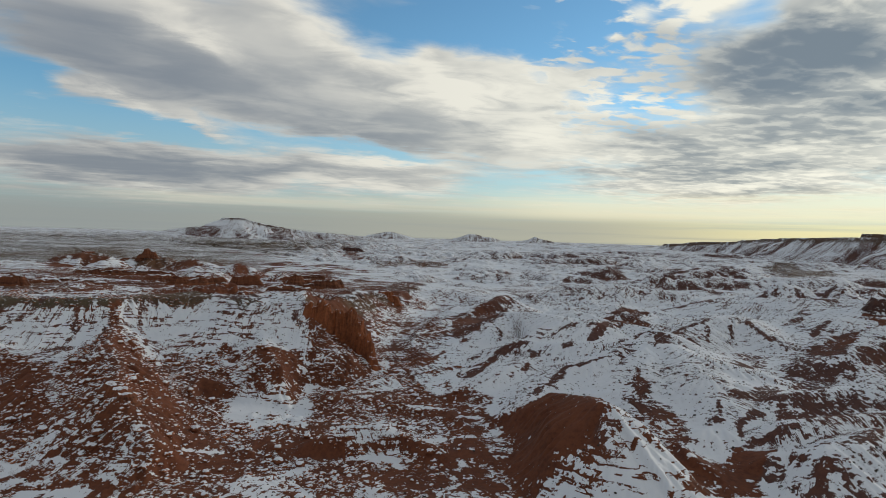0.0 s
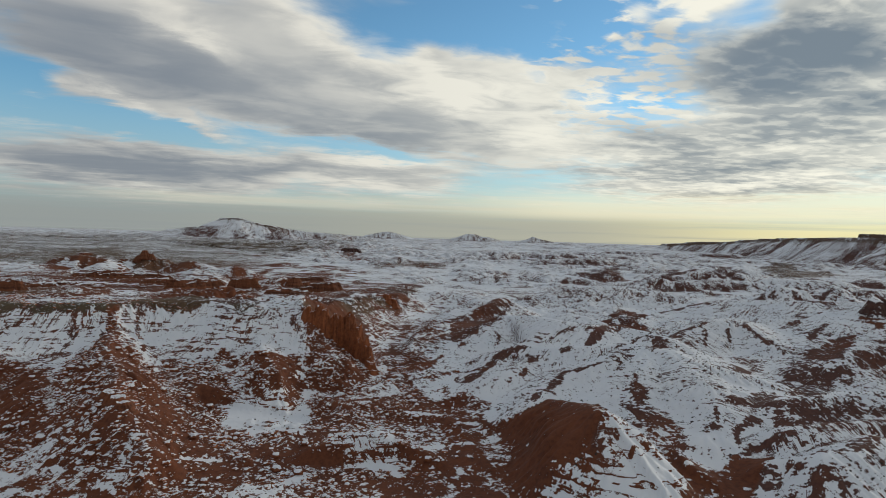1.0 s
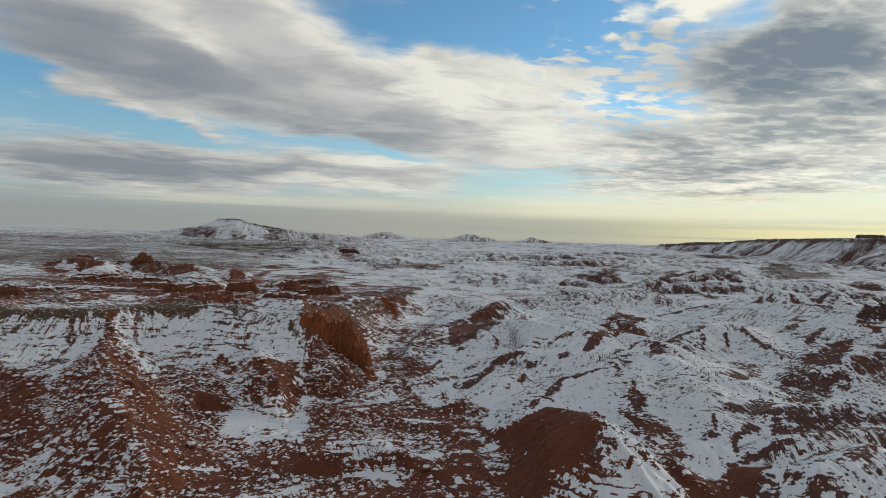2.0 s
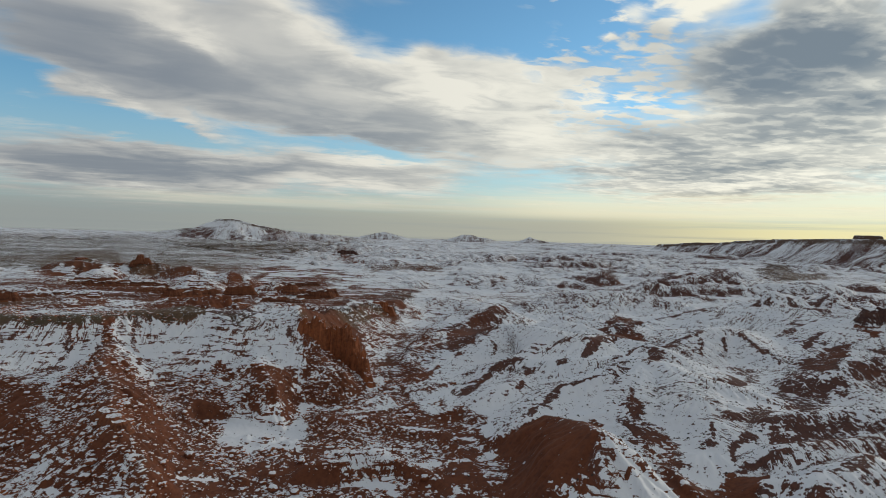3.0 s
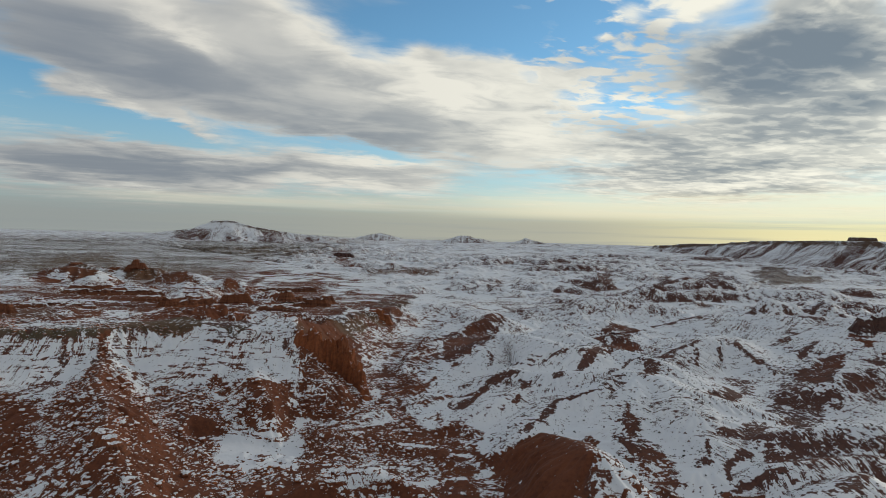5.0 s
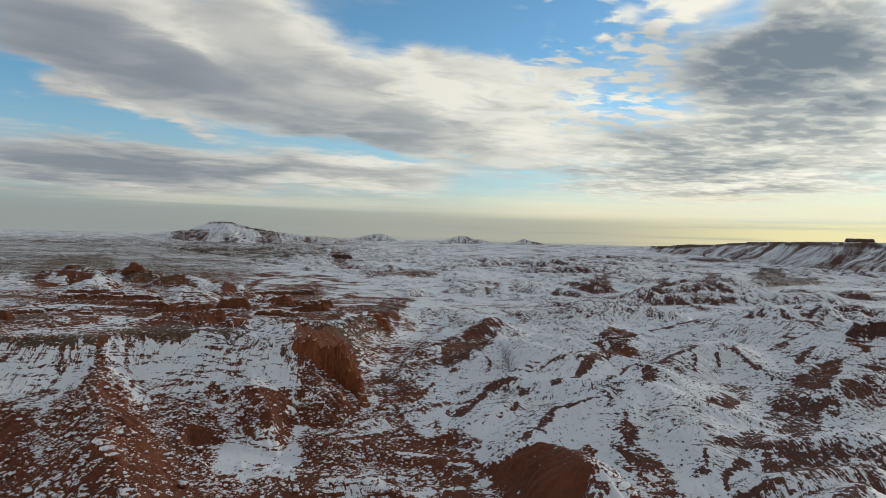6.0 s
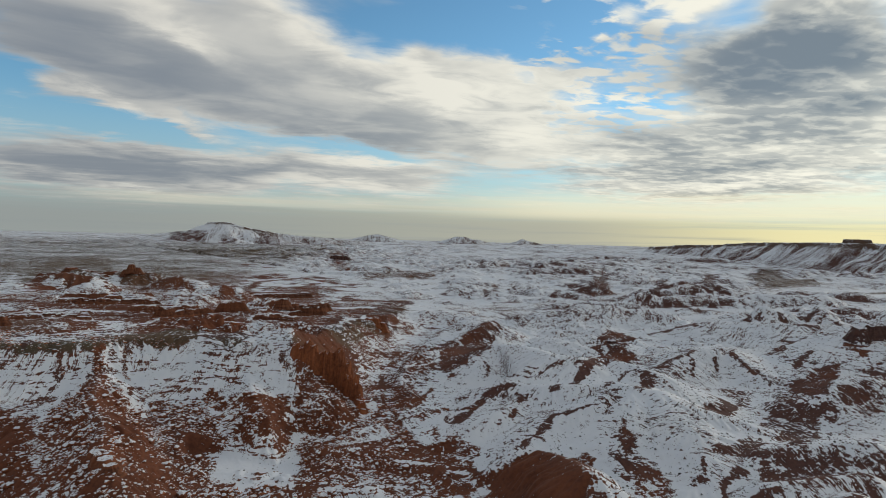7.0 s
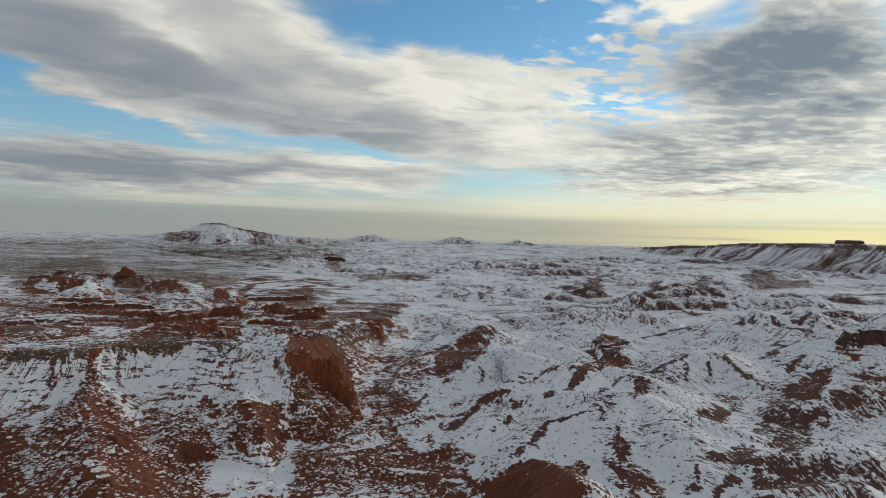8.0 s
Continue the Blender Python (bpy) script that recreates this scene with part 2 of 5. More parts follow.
def snowy_earth(name):
    """Red and grey badland earth under thin, patchy snow. Attributes: bare (how snowless), rust (how red), olive
    (scrubby tops).
    """
    m, n = material(name)
    place = n.node("ShaderNodeNewGeometry")
    at = place.outputs["Position"]
    facing = n.node("ShaderNodeSeparateXYZ")
    n.link(place.outputs["Normal"], facing.inputs[0])
    bare = n.node("ShaderNodeAttribute", attribute_name="bare").outputs["Fac"]
    rust = n.node("ShaderNodeAttribute", attribute_name="rust").outputs["Fac"]
    olive = n.node("ShaderNodeAttribute", attribute_name="olive").outputs["Fac"]
    along = n.node("ShaderNodeAttribute", attribute_name="along").outputs["Fac"]
    down = n.node("ShaderNodeAttribute", attribute_name="down").outputs["Fac"]
    fine = n.noise(at, 0.8, 6.0, 0.66)
    clumps = n.noise(at, 0.30, 4.0, 0.6)
    broad = n.noise(at, 0.05, 4.0, 0.55)
    runs = n.xyz(along, n.mul(down, 0.07), 0.0)
    rills = n.noise(runs, 1.1, 5.0, 0.72, 0.3)
    creases = n.smooth(n.math("ABSOLUTE", n.sub(n.noise(runs, 0.50, 4.0, 0.6, 0.6), 0.5)), 0.045, 0.008)
    creases = n.mul(creases, n.smooth(n.add(n.mul(clumps, 0.5), n.mul(broad, 0.5)), 0.42, 0.56))
    # beds of harder rock crop out as thin broken lines along the contours of the faces
    where = n.node("ShaderNodeSeparateXYZ")
    n.link(at, where.inputs[0])
    level = n.add(where.outputs[2], n.mul(n.sub(broad, 0.5), 3.0))
    beds = n.noise(n.xyz(n.mul(where.outputs[0], 0.05), n.mul(where.outputs[1], 0.05), level), 1.15, 3.0, 0.6)
    beds = n.mul(n.smooth(beds, 0.51, 0.60), n.mul(n.smooth(rust, 0.35, 0.5), n.smooth(clumps, 0.36, 0.50)))
    # snow clings to gentle ground, slips from steep faces
    steep = n.smooth(facing.outputs[2], 0.90, 0.60)
    patchy = n.add(n.mul(n.sub(broad, 0.5), 0.6), n.mul(n.sub(clumps, 0.5), 0.9))
    patchy = n.add(patchy, n.mul(n.sub(rills, 0.5), 1.5))
    patchy = n.add(patchy, n.mul(n.sub(fine, 0.5), 2.6))
    # whole snow is clean, thin snow is ragged
    amount = n.add(n.add(n.add(bare, n.mul(steep, 0.15)), n.add(n.mul(creases, 0.50), n.mul(beds, 0.50))), n.mul(patchy, n.smooth(bare, -0.06, 0.24, 0.28, 1.0)))
    snowless = n.smooth(amount, 0.475, 0.525)
    tone = n.smooth(n.add(n.mul(fine, 0.6), n.mul(broad, 0.4)), 0.3, 0.7)
    red = n.mix(tone, (0.088, 0.031, 0.017), (0.185, 0.061, 0.028))
    grey = n.mix(tone, (0.072, 0.038, 0.032), (0.140, 0.066, 0.050))
    scrub = n.mix(tone, (0.080, 0.063, 0.038), (0.135, 0.102, 0.062))
    earth = n.mix(n.smooth(n.add(rust, n.mul(n.sub(broad, 0.5), 0.5)), 0.3, 0.7), grey, red)
    earth = n.mix(olive, earth, scrub)
    white = n.mix(n.smooth(broad, 0.3, 0.7), (0.76, 0.78, 0.81), (0.84, 0.85, 0.86))
    colour = n.mix(snowless, white, earth)
    rough = n.math("MULTIPLY_ADD", snowless, 0.3, 0.62)
    finish(n, colour, rough, n.add(n.mul(fine, 0.6), n.mul(snowless, -0.25)), 0.5, 0.4)
    return m


EARTH = snowy_earth("snowy_earth")


# ---------------------------------------------------------------- noise and landforms
WAYS = np.linspace(0, 2 * math.pi, 4096, endpoint=False)
WAYS_X, WAYS_Y = np.cos(WAYS).astype(np.float32), np.sin(WAYS).astype(np.float32)


def lattice(ix, iy, seed):
    h = (ix * 374761393 + iy * 668265263 + seed * 982451653) & 0x7FFFFFFF
    h = ((h ^ (h >> 13)) * 1274126177) & 0x7FFFFFFF
    return ((h ^ (h >> 16)) & 0xFFFF) >> 4


def perlin(x, y, seed=0):
    """Gradient noise, about -0.7 to 0.7."""
    ix, iy = np.floor(x), np.floor(y)
    fx, fy = (x - ix).astype(np.float32), (y - iy).astype(np.float32)
    ix, iy = ix.astype(np.int64), iy.astype(np.int64)
    ux, uy = fx * fx * fx * (fx * (fx * 6 - 15) + 10), fy * fy * fy * (fy * (fy * 6 - 15) + 10)
    out = 0.0
    for dx, wx in ((0, 1 - ux), (1, ux)):
        for dy, wy in ((0, 1 - uy), (1, uy)):
            a = lattice(ix + dx, iy + dy, seed)
            out = out + wx * wy * (WAYS_X[a] * (fx - dx) + WAYS_Y[a] * (fy - dy))
    return out


def fbm(x, y, size, octaves=4, gain=0.5, seed=0):
    total, amp = 0.0, 1.0
    for i in range(octaves):
        f = 2.03 ** i / size
        total = total + amp * perlin(x * f + 17.3 * i, y * f - 9.1 * i, seed + i)
        amp *= gain
    return total


def billow(x, y, size, octaves=3, gain=0.45, seed=0):
    """Rounded domes parted by sharp gullies: 0 in the gullies, about 0.6 on the tops."""
    total, amp = 0.0, 1.0
    for i in range(octaves):
        f = 2.1 ** i / size
        total = total + amp * np.abs(perlin(x * f + 5.7 * i, y * f + 3.9 * i, seed + i))
        amp *= gain
    return total


def step(x, a, b):
    t = np.clip((x - a) / (b - a), 0, 1)
    return t * t * (3 - 2 * t)


def to_line(x, y, pts):
    """Distance to a line of (x, y, z), signed (left of its run is plus), the z along it and the way along it."""
    best = np.full(x.shape, 1e9)
    side, zed, along = np.zeros(x.shape), np.zeros(x.shape), np.zeros(x.shape)
    run = 0.0
    for (ax, ay, az), (bx, by, bz) in zip(pts, pts[1:]):
        dx, dy = bx - ax, by - ay
        ll = dx * dx + dy * dy
        t = np.clip(((x - ax) * dx + (y - ay) * dy) / ll, 0, 1)
        qx, qy = x - ax - t * dx, y - ay - t * dy
        d = np.hypot(qx, qy)
        near = d < best
        best = np.where(near, d, best)
        side = np.where(near, np.sign(dx * qy - dy * qx), side)
        zed = np.where(near, az + t * (bz - az), zed)
        along = np.where(near, run + t * math.sqrt(ll), along)
        run += math.sqrt(ll)
    return best, side, zed, along


class Land:
    """A stretch of ground: heights, and where it is bare of snow, how red and how scrubby it is."""

    def __init__(self, x, y):
        self.x, self.y = x, y
        # wind the outlines a little, so that no crest is a ruled line
        self.wx = x + 4.0 * fbm(x, y, 26.0, 3, seed=40)
        self.wy = y + 4.0 * fbm(x, y, 26.0, 3, seed=50)
        self.fray = fbm(x, y, 8.0, 3, seed=80)
        self.z = np.zeros(x.shape)
        self.bare, self.rust, self.olive = np.zeros(x.shape), np.zeros(x.shape), np.zeros(x.shape)
        # the way along the crest above and the way down the flank, along which rills run
        self.along, self.down = x * 0.4 + 0.0, y * 4.0

    def window(self, pts, reach):
        """The part of an even grid that lies within reach of a line."""
        xs, ys = [p[0] for p in pts], [p[1] for p in pts]
        gx_, gy_ = self.x[0], self.y[:, 0]
        i0, i1 = np.searchsorted(gx_, (min(xs) - reach, max(xs) + reach))
        j0, j1 = np.searchsorted(gy_, (min(ys) - reach, max(ys) + reach))
        return slice(j0, j1), slice(i0, i1)

    def paint(self, weight, bare=None, rust=None, olive=None, at=Ellipsis):
        for grid, value in ((self.bare, bare), (self.rust, rust), (self.olive, olive)):
            if value is not None:
                grid[at] += weight * (value - grid[at])

    def ridge(self, pts, left=0.5, right=0.5, crown=4.0, bare=(0.0, 0.0), reach=12.0, rust=None, rills=0.8):
        """A crest with its two flanks; bare: how snowless each flank (left, right of the crest's run) is, down to reach metres from the crest."""
        at = self.window(pts, 62.0)
        if self.z[at].size == 0:
            return
        zed = self.z[at]
        d, side, z, along = to_line(self.wx[at], self.wy[at], pts)
        slope = np.where(side > 0, left, right)
        cut = (np.abs(perlin(along / 4.0, d / 50.0, 71)) + 0.5 * np.abs(perlin(along / 1.7, d / 40.0, 72))) * step(d, 1.0, 9.0) * rills * 1.8
        h = z - slope * (np.sqrt(d * d + crown * crown) - crown) - cut
        k = 1.2
        proud = step(h - zed, -0.6, 1.0)
        self.z[at] = 0.5 * (zed + h + np.sqrt((zed - h) ** 2 + k * k)) - 0.5 * k * np.exp(-np.abs(zed - h))
        face = np.where(side > 0, bare[0], bare[1])
        edge = step(d + 5 * self.fray[at], reach * 1.25, reach * 0.75)
        self.paint(proud, (0.14 if (rust or 0) > 0.5 else 0.05) + face * edge, at=at)
        if rust is not None:
            self.paint(proud, rust=rust, at=at)
        on = proud > 0.5
        self.along[at] = np.where(on, along + 40 * pts[0][2], self.along[at])
        self.down[at] = np.where(on, d, self.down[at])

    def cover(self, pts, width, bare=None, rust=None, olive=None):
        """A strip of ground along a line of (x, y) with its own cover of snow and colour of earth."""
        at = self.window(pts, width + 12.0)
        if self.z[at].size == 0:
            return
        d = to_line(self.wx[at], self.wy[at], [(a, b, 0.0) for a, b in pts])[0]
        self.paint(step(d + 0.9 * width * self.fray[at] + 0.8 * self.fray[at], width * 1.2, width * 0.8), bare, rust, olive, at=at)

    def area(self, pts, bare=None, rust=None, olive=None, ragged=1.0):
        """A patch of ground with its own cover of snow and colour of earth, within a ring of (x, y)."""
        at = self.window(pts, 4.0 * ragged + 6.0)
        if self.z[at].size == 0:
            return
        x, y = self.wx[at], self.wy[at]
        ring = pts + pts[:1]
        d = to_line(x, y, [(a, b, 0.0) for a, b in ring])[0]
        inside = np.zeros(x.shape, bool)
        for (ax, ay), (bx, by) in zip(ring, ring[1:]):
            if ay != by:
                inside ^= ((ay > y) != (by > y)) & (x < ax + (y - ay) * (bx - ax) / (by - ay))
        out = np.where(inside, -d, d) + 6.0 * ragged * self.fray[at]
        self.paint(step(out, 0.8 * ragged + 0.5, -0.8 * ragged - 0.5), bare, rust, olive, at=at)

    def wash(self, pts, width=4.0, bank=0.5, bare=0.3, rust=0.8, curl=0.08):
        """A dry stream bed cut into the ground."""
        at = self.window(pts, 60.0)
        zed = self.z[at]
        d, side, z, along = to_line(self.wx[at], self.wy[at], pts)
        off = np.maximum(0.0, d - width)
        h = z + bank * off + curl * off * off
        k = 0.8
        low = step(zed - h, -0.6, 0.8)
        self.z[at] = 0.5 * (zed + h - np.sqrt((zed - h) ** 2 + k * k))
        self.paint(low, bare, rust, at=at)

    def patch(self, x, y, rx, ry, turn=0.0, bare=None, rust=None, olive=None, rise=0.0):
        """An oval area with its own cover, or a low swell."""
        at = self.window([(x, y)], 1.6 * max(rx, ry))
        c, s = math.cos(radians(turn)), math.sin(radians(turn))
        u = ((self.wx[at] - x) * c + (self.wy[at] - y) * s) / rx
        v = (-(self.wx[at] - x) * s + (self.wy[at] - y) * c) / ry
        r = np.hypot(u, v) + 0.5 * self.fray[at]
        self.z[at] += rise * step(r, 1.3, 0.0)
        self.paint(step(r, 1.15, 0.75), bare, rust, olive, at=at)


# the rim of the red tableland: it runs in from the left, turns at the spires and goes back along the wash
RIM = [(-900, 150, 30.0), (-420, 205, 29.5), (-260, 222, 29.0), (-190, 231, 30.4), (-137, 243, 30.4), (-130, 256, 30.2), (-117, 262, 30.2), (-103, 263, 30.2),
       (-88, 259, 28.8), (-72, 260, 29.2), (-60, 263, 31.2), (-46, 264, 31.7), (-38, 285, 27.0), (-40, 345, 23.5), (-31, 392, 22.0), (-22, 480, 18.0), (-14, 560, 15.0),
       (-60, 720, 14.0), (-160, 900, 14.0), (-420, 1300, 16.0), (-900, 1900, 20.0)]


def country(land):
    """The lie of the whole land, near and far."""
    x, y = land.x, land.y
    r = np.hypot(x, y)
    floor = np.interp(r, (0, 170, 230, 400, 700, 1100, 2600, 4900, 5200), (1, 2.2, 4.2, 8.5, 10, 13, 26, 44, 46))
    floor = floor + step(x, 25, 100) * np.interp(r, (0, 250, 420, 900), (4.0, 3.0, -2.0, 0.0)) + step(x, 140, 280) * np.interp(r, (0, 300, 700, 1500), (2.0, 7.0, 7.0, 0.0))
    # rolling hills parted by gullies
    bend_x, bend_y = x + 16 * fbm(x, y, 110, 2, seed=5), y + 16 * fbm(x, y, 110, 2, seed=8)
    domes = billow(bend_x, bend_y * 1.15, 84.0, 4, 0.46, seed=11)
    amp = np.interp(r, (0, 260, 420, 900, 1600, 3000, 4900), (3.0, 4.0, 25.0, 28.0, 24.0, 16.0, 3.0))
    amp = amp * (0.75 + 0.8 * fbm(x, y, 500, 2, seed=3))
    land.z = floor + amp * domes + 0.25 * fbm(x, y, 6.0, 3, seed=21)
    land.rust[:] = np.clip(0.35 - 0.35 * step(x, 0, 120) + 0.2 * step(r, 250, 100), 0, 1)
    land.bare[:] = 0.06 + 0.30 * step(domes, 0.16, 0.0) * step(r, 260, 420) + 0.35 * fbm(x, y, 160.0, 3, seed=77)
    land.bare += 0.34 * step(r, 1300, 1900) * step(fbm(x, y * 0.8, 130.0, 4, seed=79), -0.02, 0.30)
    scrubland = step(x, -150, -420) * step(r, 550, 900) * step(r, 3600, 2200)
    land.paint(scrubland, bare=0.50 + 0.3 * fbm(x, y * 2, 220.0, 3, seed=78))
    land.olive[:] = 0.75 * scrubland
    # the tableland: gentle ledges behind the rim, a long slope before it
    d, side, z, along = to_line(land.wx, land.wy, RIM)
    out = np.where(side < 0, d, -d)
    wander = (3.5 + 9.0 * step(y, 300, 340)) * fbm(x, y, 24.0, 3, seed=61)
    out = out + wander
    gully = np.abs(perlin(along / 11.0, out / 90.0, 33)) + 0.5 * np.abs(perlin(along / 4.5, out / 60.0, 34))
    slope = z - 1.2 * step(out, 0, 2.5) - 0.50 * np.maximum(out, 0) - (1.5 + 3.0 * step(y, 300, 340)) * gully * step(out, 2, 25)
    ledges = 2.2 * np.floor(2.0 + 3.2 * fbm(x, y * 1.6, 95.0, 3, seed=66)) / 2 + 0.8 * fbm(x, y, 18.0, 3, seed=67)
    back = -out
    top = z + ledges * step(back, 3, 25) - 0.018 * np.clip(back, 0, 700) + 6.0 * step(back, 60, 900) * domes
    table = np.where(out > 0, slope, top)
    on = step(out, 75, 45)
    k = 2.0
    table = np.where(out > 0, 0.5 * (land.z + table + np.sqrt((land.z - table) ** 2 + k * k)), table)
    near_table = step(r, 2600, 1700)
    share = np.where(out > 0, 1.0, near_table)
    proud = step(table - land.z, 0.3, 2.0) * share
    land.z = land.z + share * (table - land.z)
    streaked = np.logical_and(out > 0, proud > 0.5)
    land.along[...] = np.where(streaked, along, land.along)
    land.down[...] = np.where(streaked, out, land.down)
    lower = step(out + 5 * land.fray, 28, 38) * (1 - 0.55 * step(y, 262, 300))
    land.paint(proud * (out > 0), bare=0.16 + 0.40 * lower + 0.26 * step(y, 300, 335) * step(out, 2, 8), rust=0.35 + 0.65 * lower)
    rough_top = step(fbm(x, y * 2.2, 70.0, 4, seed=68), -0.18, 0.22)
    land.paint(proud * (out <= 0), bare=0.42 + 0.30 * rough_top, rust=0.85 - 0.5 * step(back, 40, 10), olive=0.6 * step(back, 20, 6) * step(fbm(x, y, 40.0, 2, seed=69), -0.15, 0.1))


def near_landforms(land):
    """The hills, spurs and washes at the camera's feet."""
    R, P = land.ridge, land.patch
    P(-96, 312, 40, 30, 0, rise=-11.0)
    P(-36, 404, 20, 16, 0, rise=-4.0)
    # spurs below the rim
    R([(-159, 206, 19), (-139, 199, 14.5), (-112, 168, 11), (-97, 145, 7)], 0.5, 0.55, 4, (0.2, 0.2), 40, 1.0)
    R([(-121, 220, 24), (-108, 193, 21.8), (-97, 176, 19.8), (-83, 152, 17.2), (-70, 139, 11), (-62, 134, 7)], 0.75, 0.7, 2.5, (0.2, 0.2), 40, 1.0)
    R([(-86, 206, 13), (-75, 184, 9), (-70, 172, 6)], 0.4, 0.4, 3, (0.2, 0.2), 30, 1.0)
    # red foot of the corner cliff
    R([(-44, 246, 17), (-39, 230, 9.5), (-38, 222, 6)], 0.8, 0.7, 2, (0.4, 0.4), 30, 1.0)
    # low mounds and terraces on the valley floor
    R([(-39, 196, 6), (-14, 192, 7), (13, 174, 6)], 0.3, 0.3, 4, (0.3, 0.5), 20, 0.8)
    R([(-27, 154, 6.5), (-15, 161, 8.2), (-7, 155, 6)], 0.35, 0.35, 3, (0.0, 0.0), 8, 0.9)
    R([(-21, 127, 3), (-16, 132, 5), (-9, 128, 3)], 0.5, 0.5, 2, (0.0, 0.1), 8, 0.9)
    R([(-31, 203, 6), (-18, 219, 8.2), (-6, 208, 6)], 0.35, 0.35, 3, (0.0, 0.0), 8, 0.6)
    R([(-19, 253, 6), (-8, 263, 8.2), (5, 254, 6)], 0.35, 0.35, 3, (0.0, 0.0), 8, 0.6)
    R([(3, 197, 7), (10, 203, 8.6), (15, 195, 7)], 0.4, 0.4, 2, (0.3, 0.5), 8, 0.8)
    R([(-62, 129, 6), (-62, 133, 7.2), (-55, 129, 5)], 0.5, 0.5, 2, (0.1, 0.2), 8, 0.9)
    # the spur with the bowl below it
    R([(-73, 246, 23), (-73, 243, 19.7), (-64, 222, 16.5), (-56, 205, 13.9), (-56, 200, 8.5)], 0.55, 0.55, 3, (0.0, 0.0), 14, 0.7, rills=0.6)
    # hill of the far right
    R([(192, 394, 25.2), (213, 377, 27.7), (228, 361, 29.2), (246, 357, 30.2), (245, 325, 31.5)], 0.42, 0.25, 8, (0.0, 0.0), 14, 0.3, rills=0.7)
    R([(166, 268, 14), (182, 281, 16.5), (196, 289, 18.5), (217, 302, 20.5), (225, 298, 22)], 0.5, 0.55, 4, (0.0, 0.0), 14, 0.4, rills=0.7)
    R([(160, 234, 18.2), (175, 245, 21.5), (188, 248, 22.5)], 0.45, 0.5, 4, (0.0, 0.0), 14, 0.3, rills=0.7)
    # the pale dome
    R([(109, 279, 16), (126, 295, 20), (140, 307, 22.8), (153, 312, 23), (161, 311, 22.5), (160, 295, 19), (160, 280, 16)], 0.45, 0.42, 7, (0.0, 0.0), 14, 0.1, rills=0.7)
    # brown bank above the wash
    R([(41, 388, 23.2), (33, 376, 21.4), (24, 369, 18.7), (12, 355, 13.2)], 0.5, 0.5, 3, (0.0, 0.0), 14, 0.4, rills=0.7)
    # the white hills beyond the wash, crest behind crest
    R([(24, 282, 13), (29, 305, 18), (36, 311, 21.5), (45, 300, 23.5), (52, 283, 24.5), (58, 269, 25), (67, 262, 24.6), (77, 271, 23.5)], 0.42, 0.42, 7, (0.0, 0.0), 14, 0.1, rills=0.7)
    R([(78, 271, 23), (83, 274, 23.5), (88, 265, 23), (95, 250, 22.5)], 0.42, 0.42, 5, (0.0, 0.0), 14, 0.2, rills=0.7)
    R([(13, 228, 9.7), (20, 234, 13.2), (27, 239, 17.5), (34, 241, 19.5), (41, 235, 19.2), (49, 231, 20), (58, 228, 21.2), (70, 228, 22.7), (77, 217, 23.7), (82, 211, 23.5), (85, 202, 22.7), (90, 198, 21.7), (97, 194, 20.2), (105, 192, 18.7), (110, 191, 17.2)], 0.5, 0.45, 4, (0.0, 0.0), 14, 0.3, rills=0.7)
    R([(26, 216, 13.7), (34, 223, 16.2), (41, 233, 18.2), (46, 231, 19), (51, 230, 20.2)], 0.5, 0.45, 4, (0.0, 0.0), 14, 0.3, rills=0.7)
    R([(31, 185, 11.2), (37, 194, 13.7), (43, 201, 16.2), (50, 205, 18.2), (57, 207, 20.2), (66, 213, 22.2)], 0.45, 0.42, 5, (0.0, 0.0), 14, 0.2, rills=0.7)
    # the great hill's flank runs down to the cone
    R([(77, 217, 23.7), (66, 192, 19.4), (60, 180, 15.2), (60, 165, 11.2)], 0.42, 0.42, 9, (0.0, 0.0), 14, 0.2, rills=0.7)
    R([(85, 202, 22.7), (83, 183, 19.7), (79, 168, 15.7), (74, 156, 11.2)], 0.42, 0.42, 9, (0.0, 0.0), 14, 0.2, rills=0.7)
    # low ridges to the right of it
    R([(101, 171, 17.2), (110, 171, 19.2), (120, 170, 20.2), (129, 170, 20.7)], 0.42, 0.42, 4, (0.0, 0.0), 14, 0.2, rills=0.7)
    R([(80, 150, 9.7), (84, 152, 12.2), (89, 151, 15.2), (96, 150, 16.2), (116, 152, 17.7)], 0.5, 0.5, 3, (0.0, 0.0), 14, 0.2, rills=0.7)
    R([(82, 136, 12.7), (84, 134, 14.2), (87, 132, 15.8), (98, 136, 16.5), (106, 139, 17.2)], 0.5, 0.55, 2.5, (0.0, 0.0), 14, 0.3, rills=0.7)
    R([(65, 146, 7.7), (70, 146, 8.7), (76, 147, 9.2), (84, 148, 9.7)], 0.6, 0.6, 2.5, (0.0, 0.0), 14, 0.6, rills=0.7)
    R([(82, 136, 12.2), (82, 132, 11.7), (83, 130, 9.2)], 0.6, 0.6, 2.5, (0.0, 0.0), 14, 0.3, rills=0.7)
    R([(98, 135, 13.7), (96, 133, 11.7), (92, 131, 8.7)], 0.6, 0.6, 2.5, (0.0, 0.0), 14, 0.3, rills=0.7)
    # the brown ridge and the white cone at its end
    R([(41, 141, 21.8), (38, 151, 20.2), (36, 165, 17), (33, 171, 15.7), (28, 172, 12.7), (22, 174, 9.7)], 0.75, 0.6, 1.6, (0.0, 0.0), 14, 0.8, rills=0.2)
    R([(36, 165, 17), (31, 151, 14.7), (26, 143, 10.2), (22, 132, 6.2)], 0.6, 0.6, 4, (0.0, 0.0), 14, 0.8, rills=0.2)
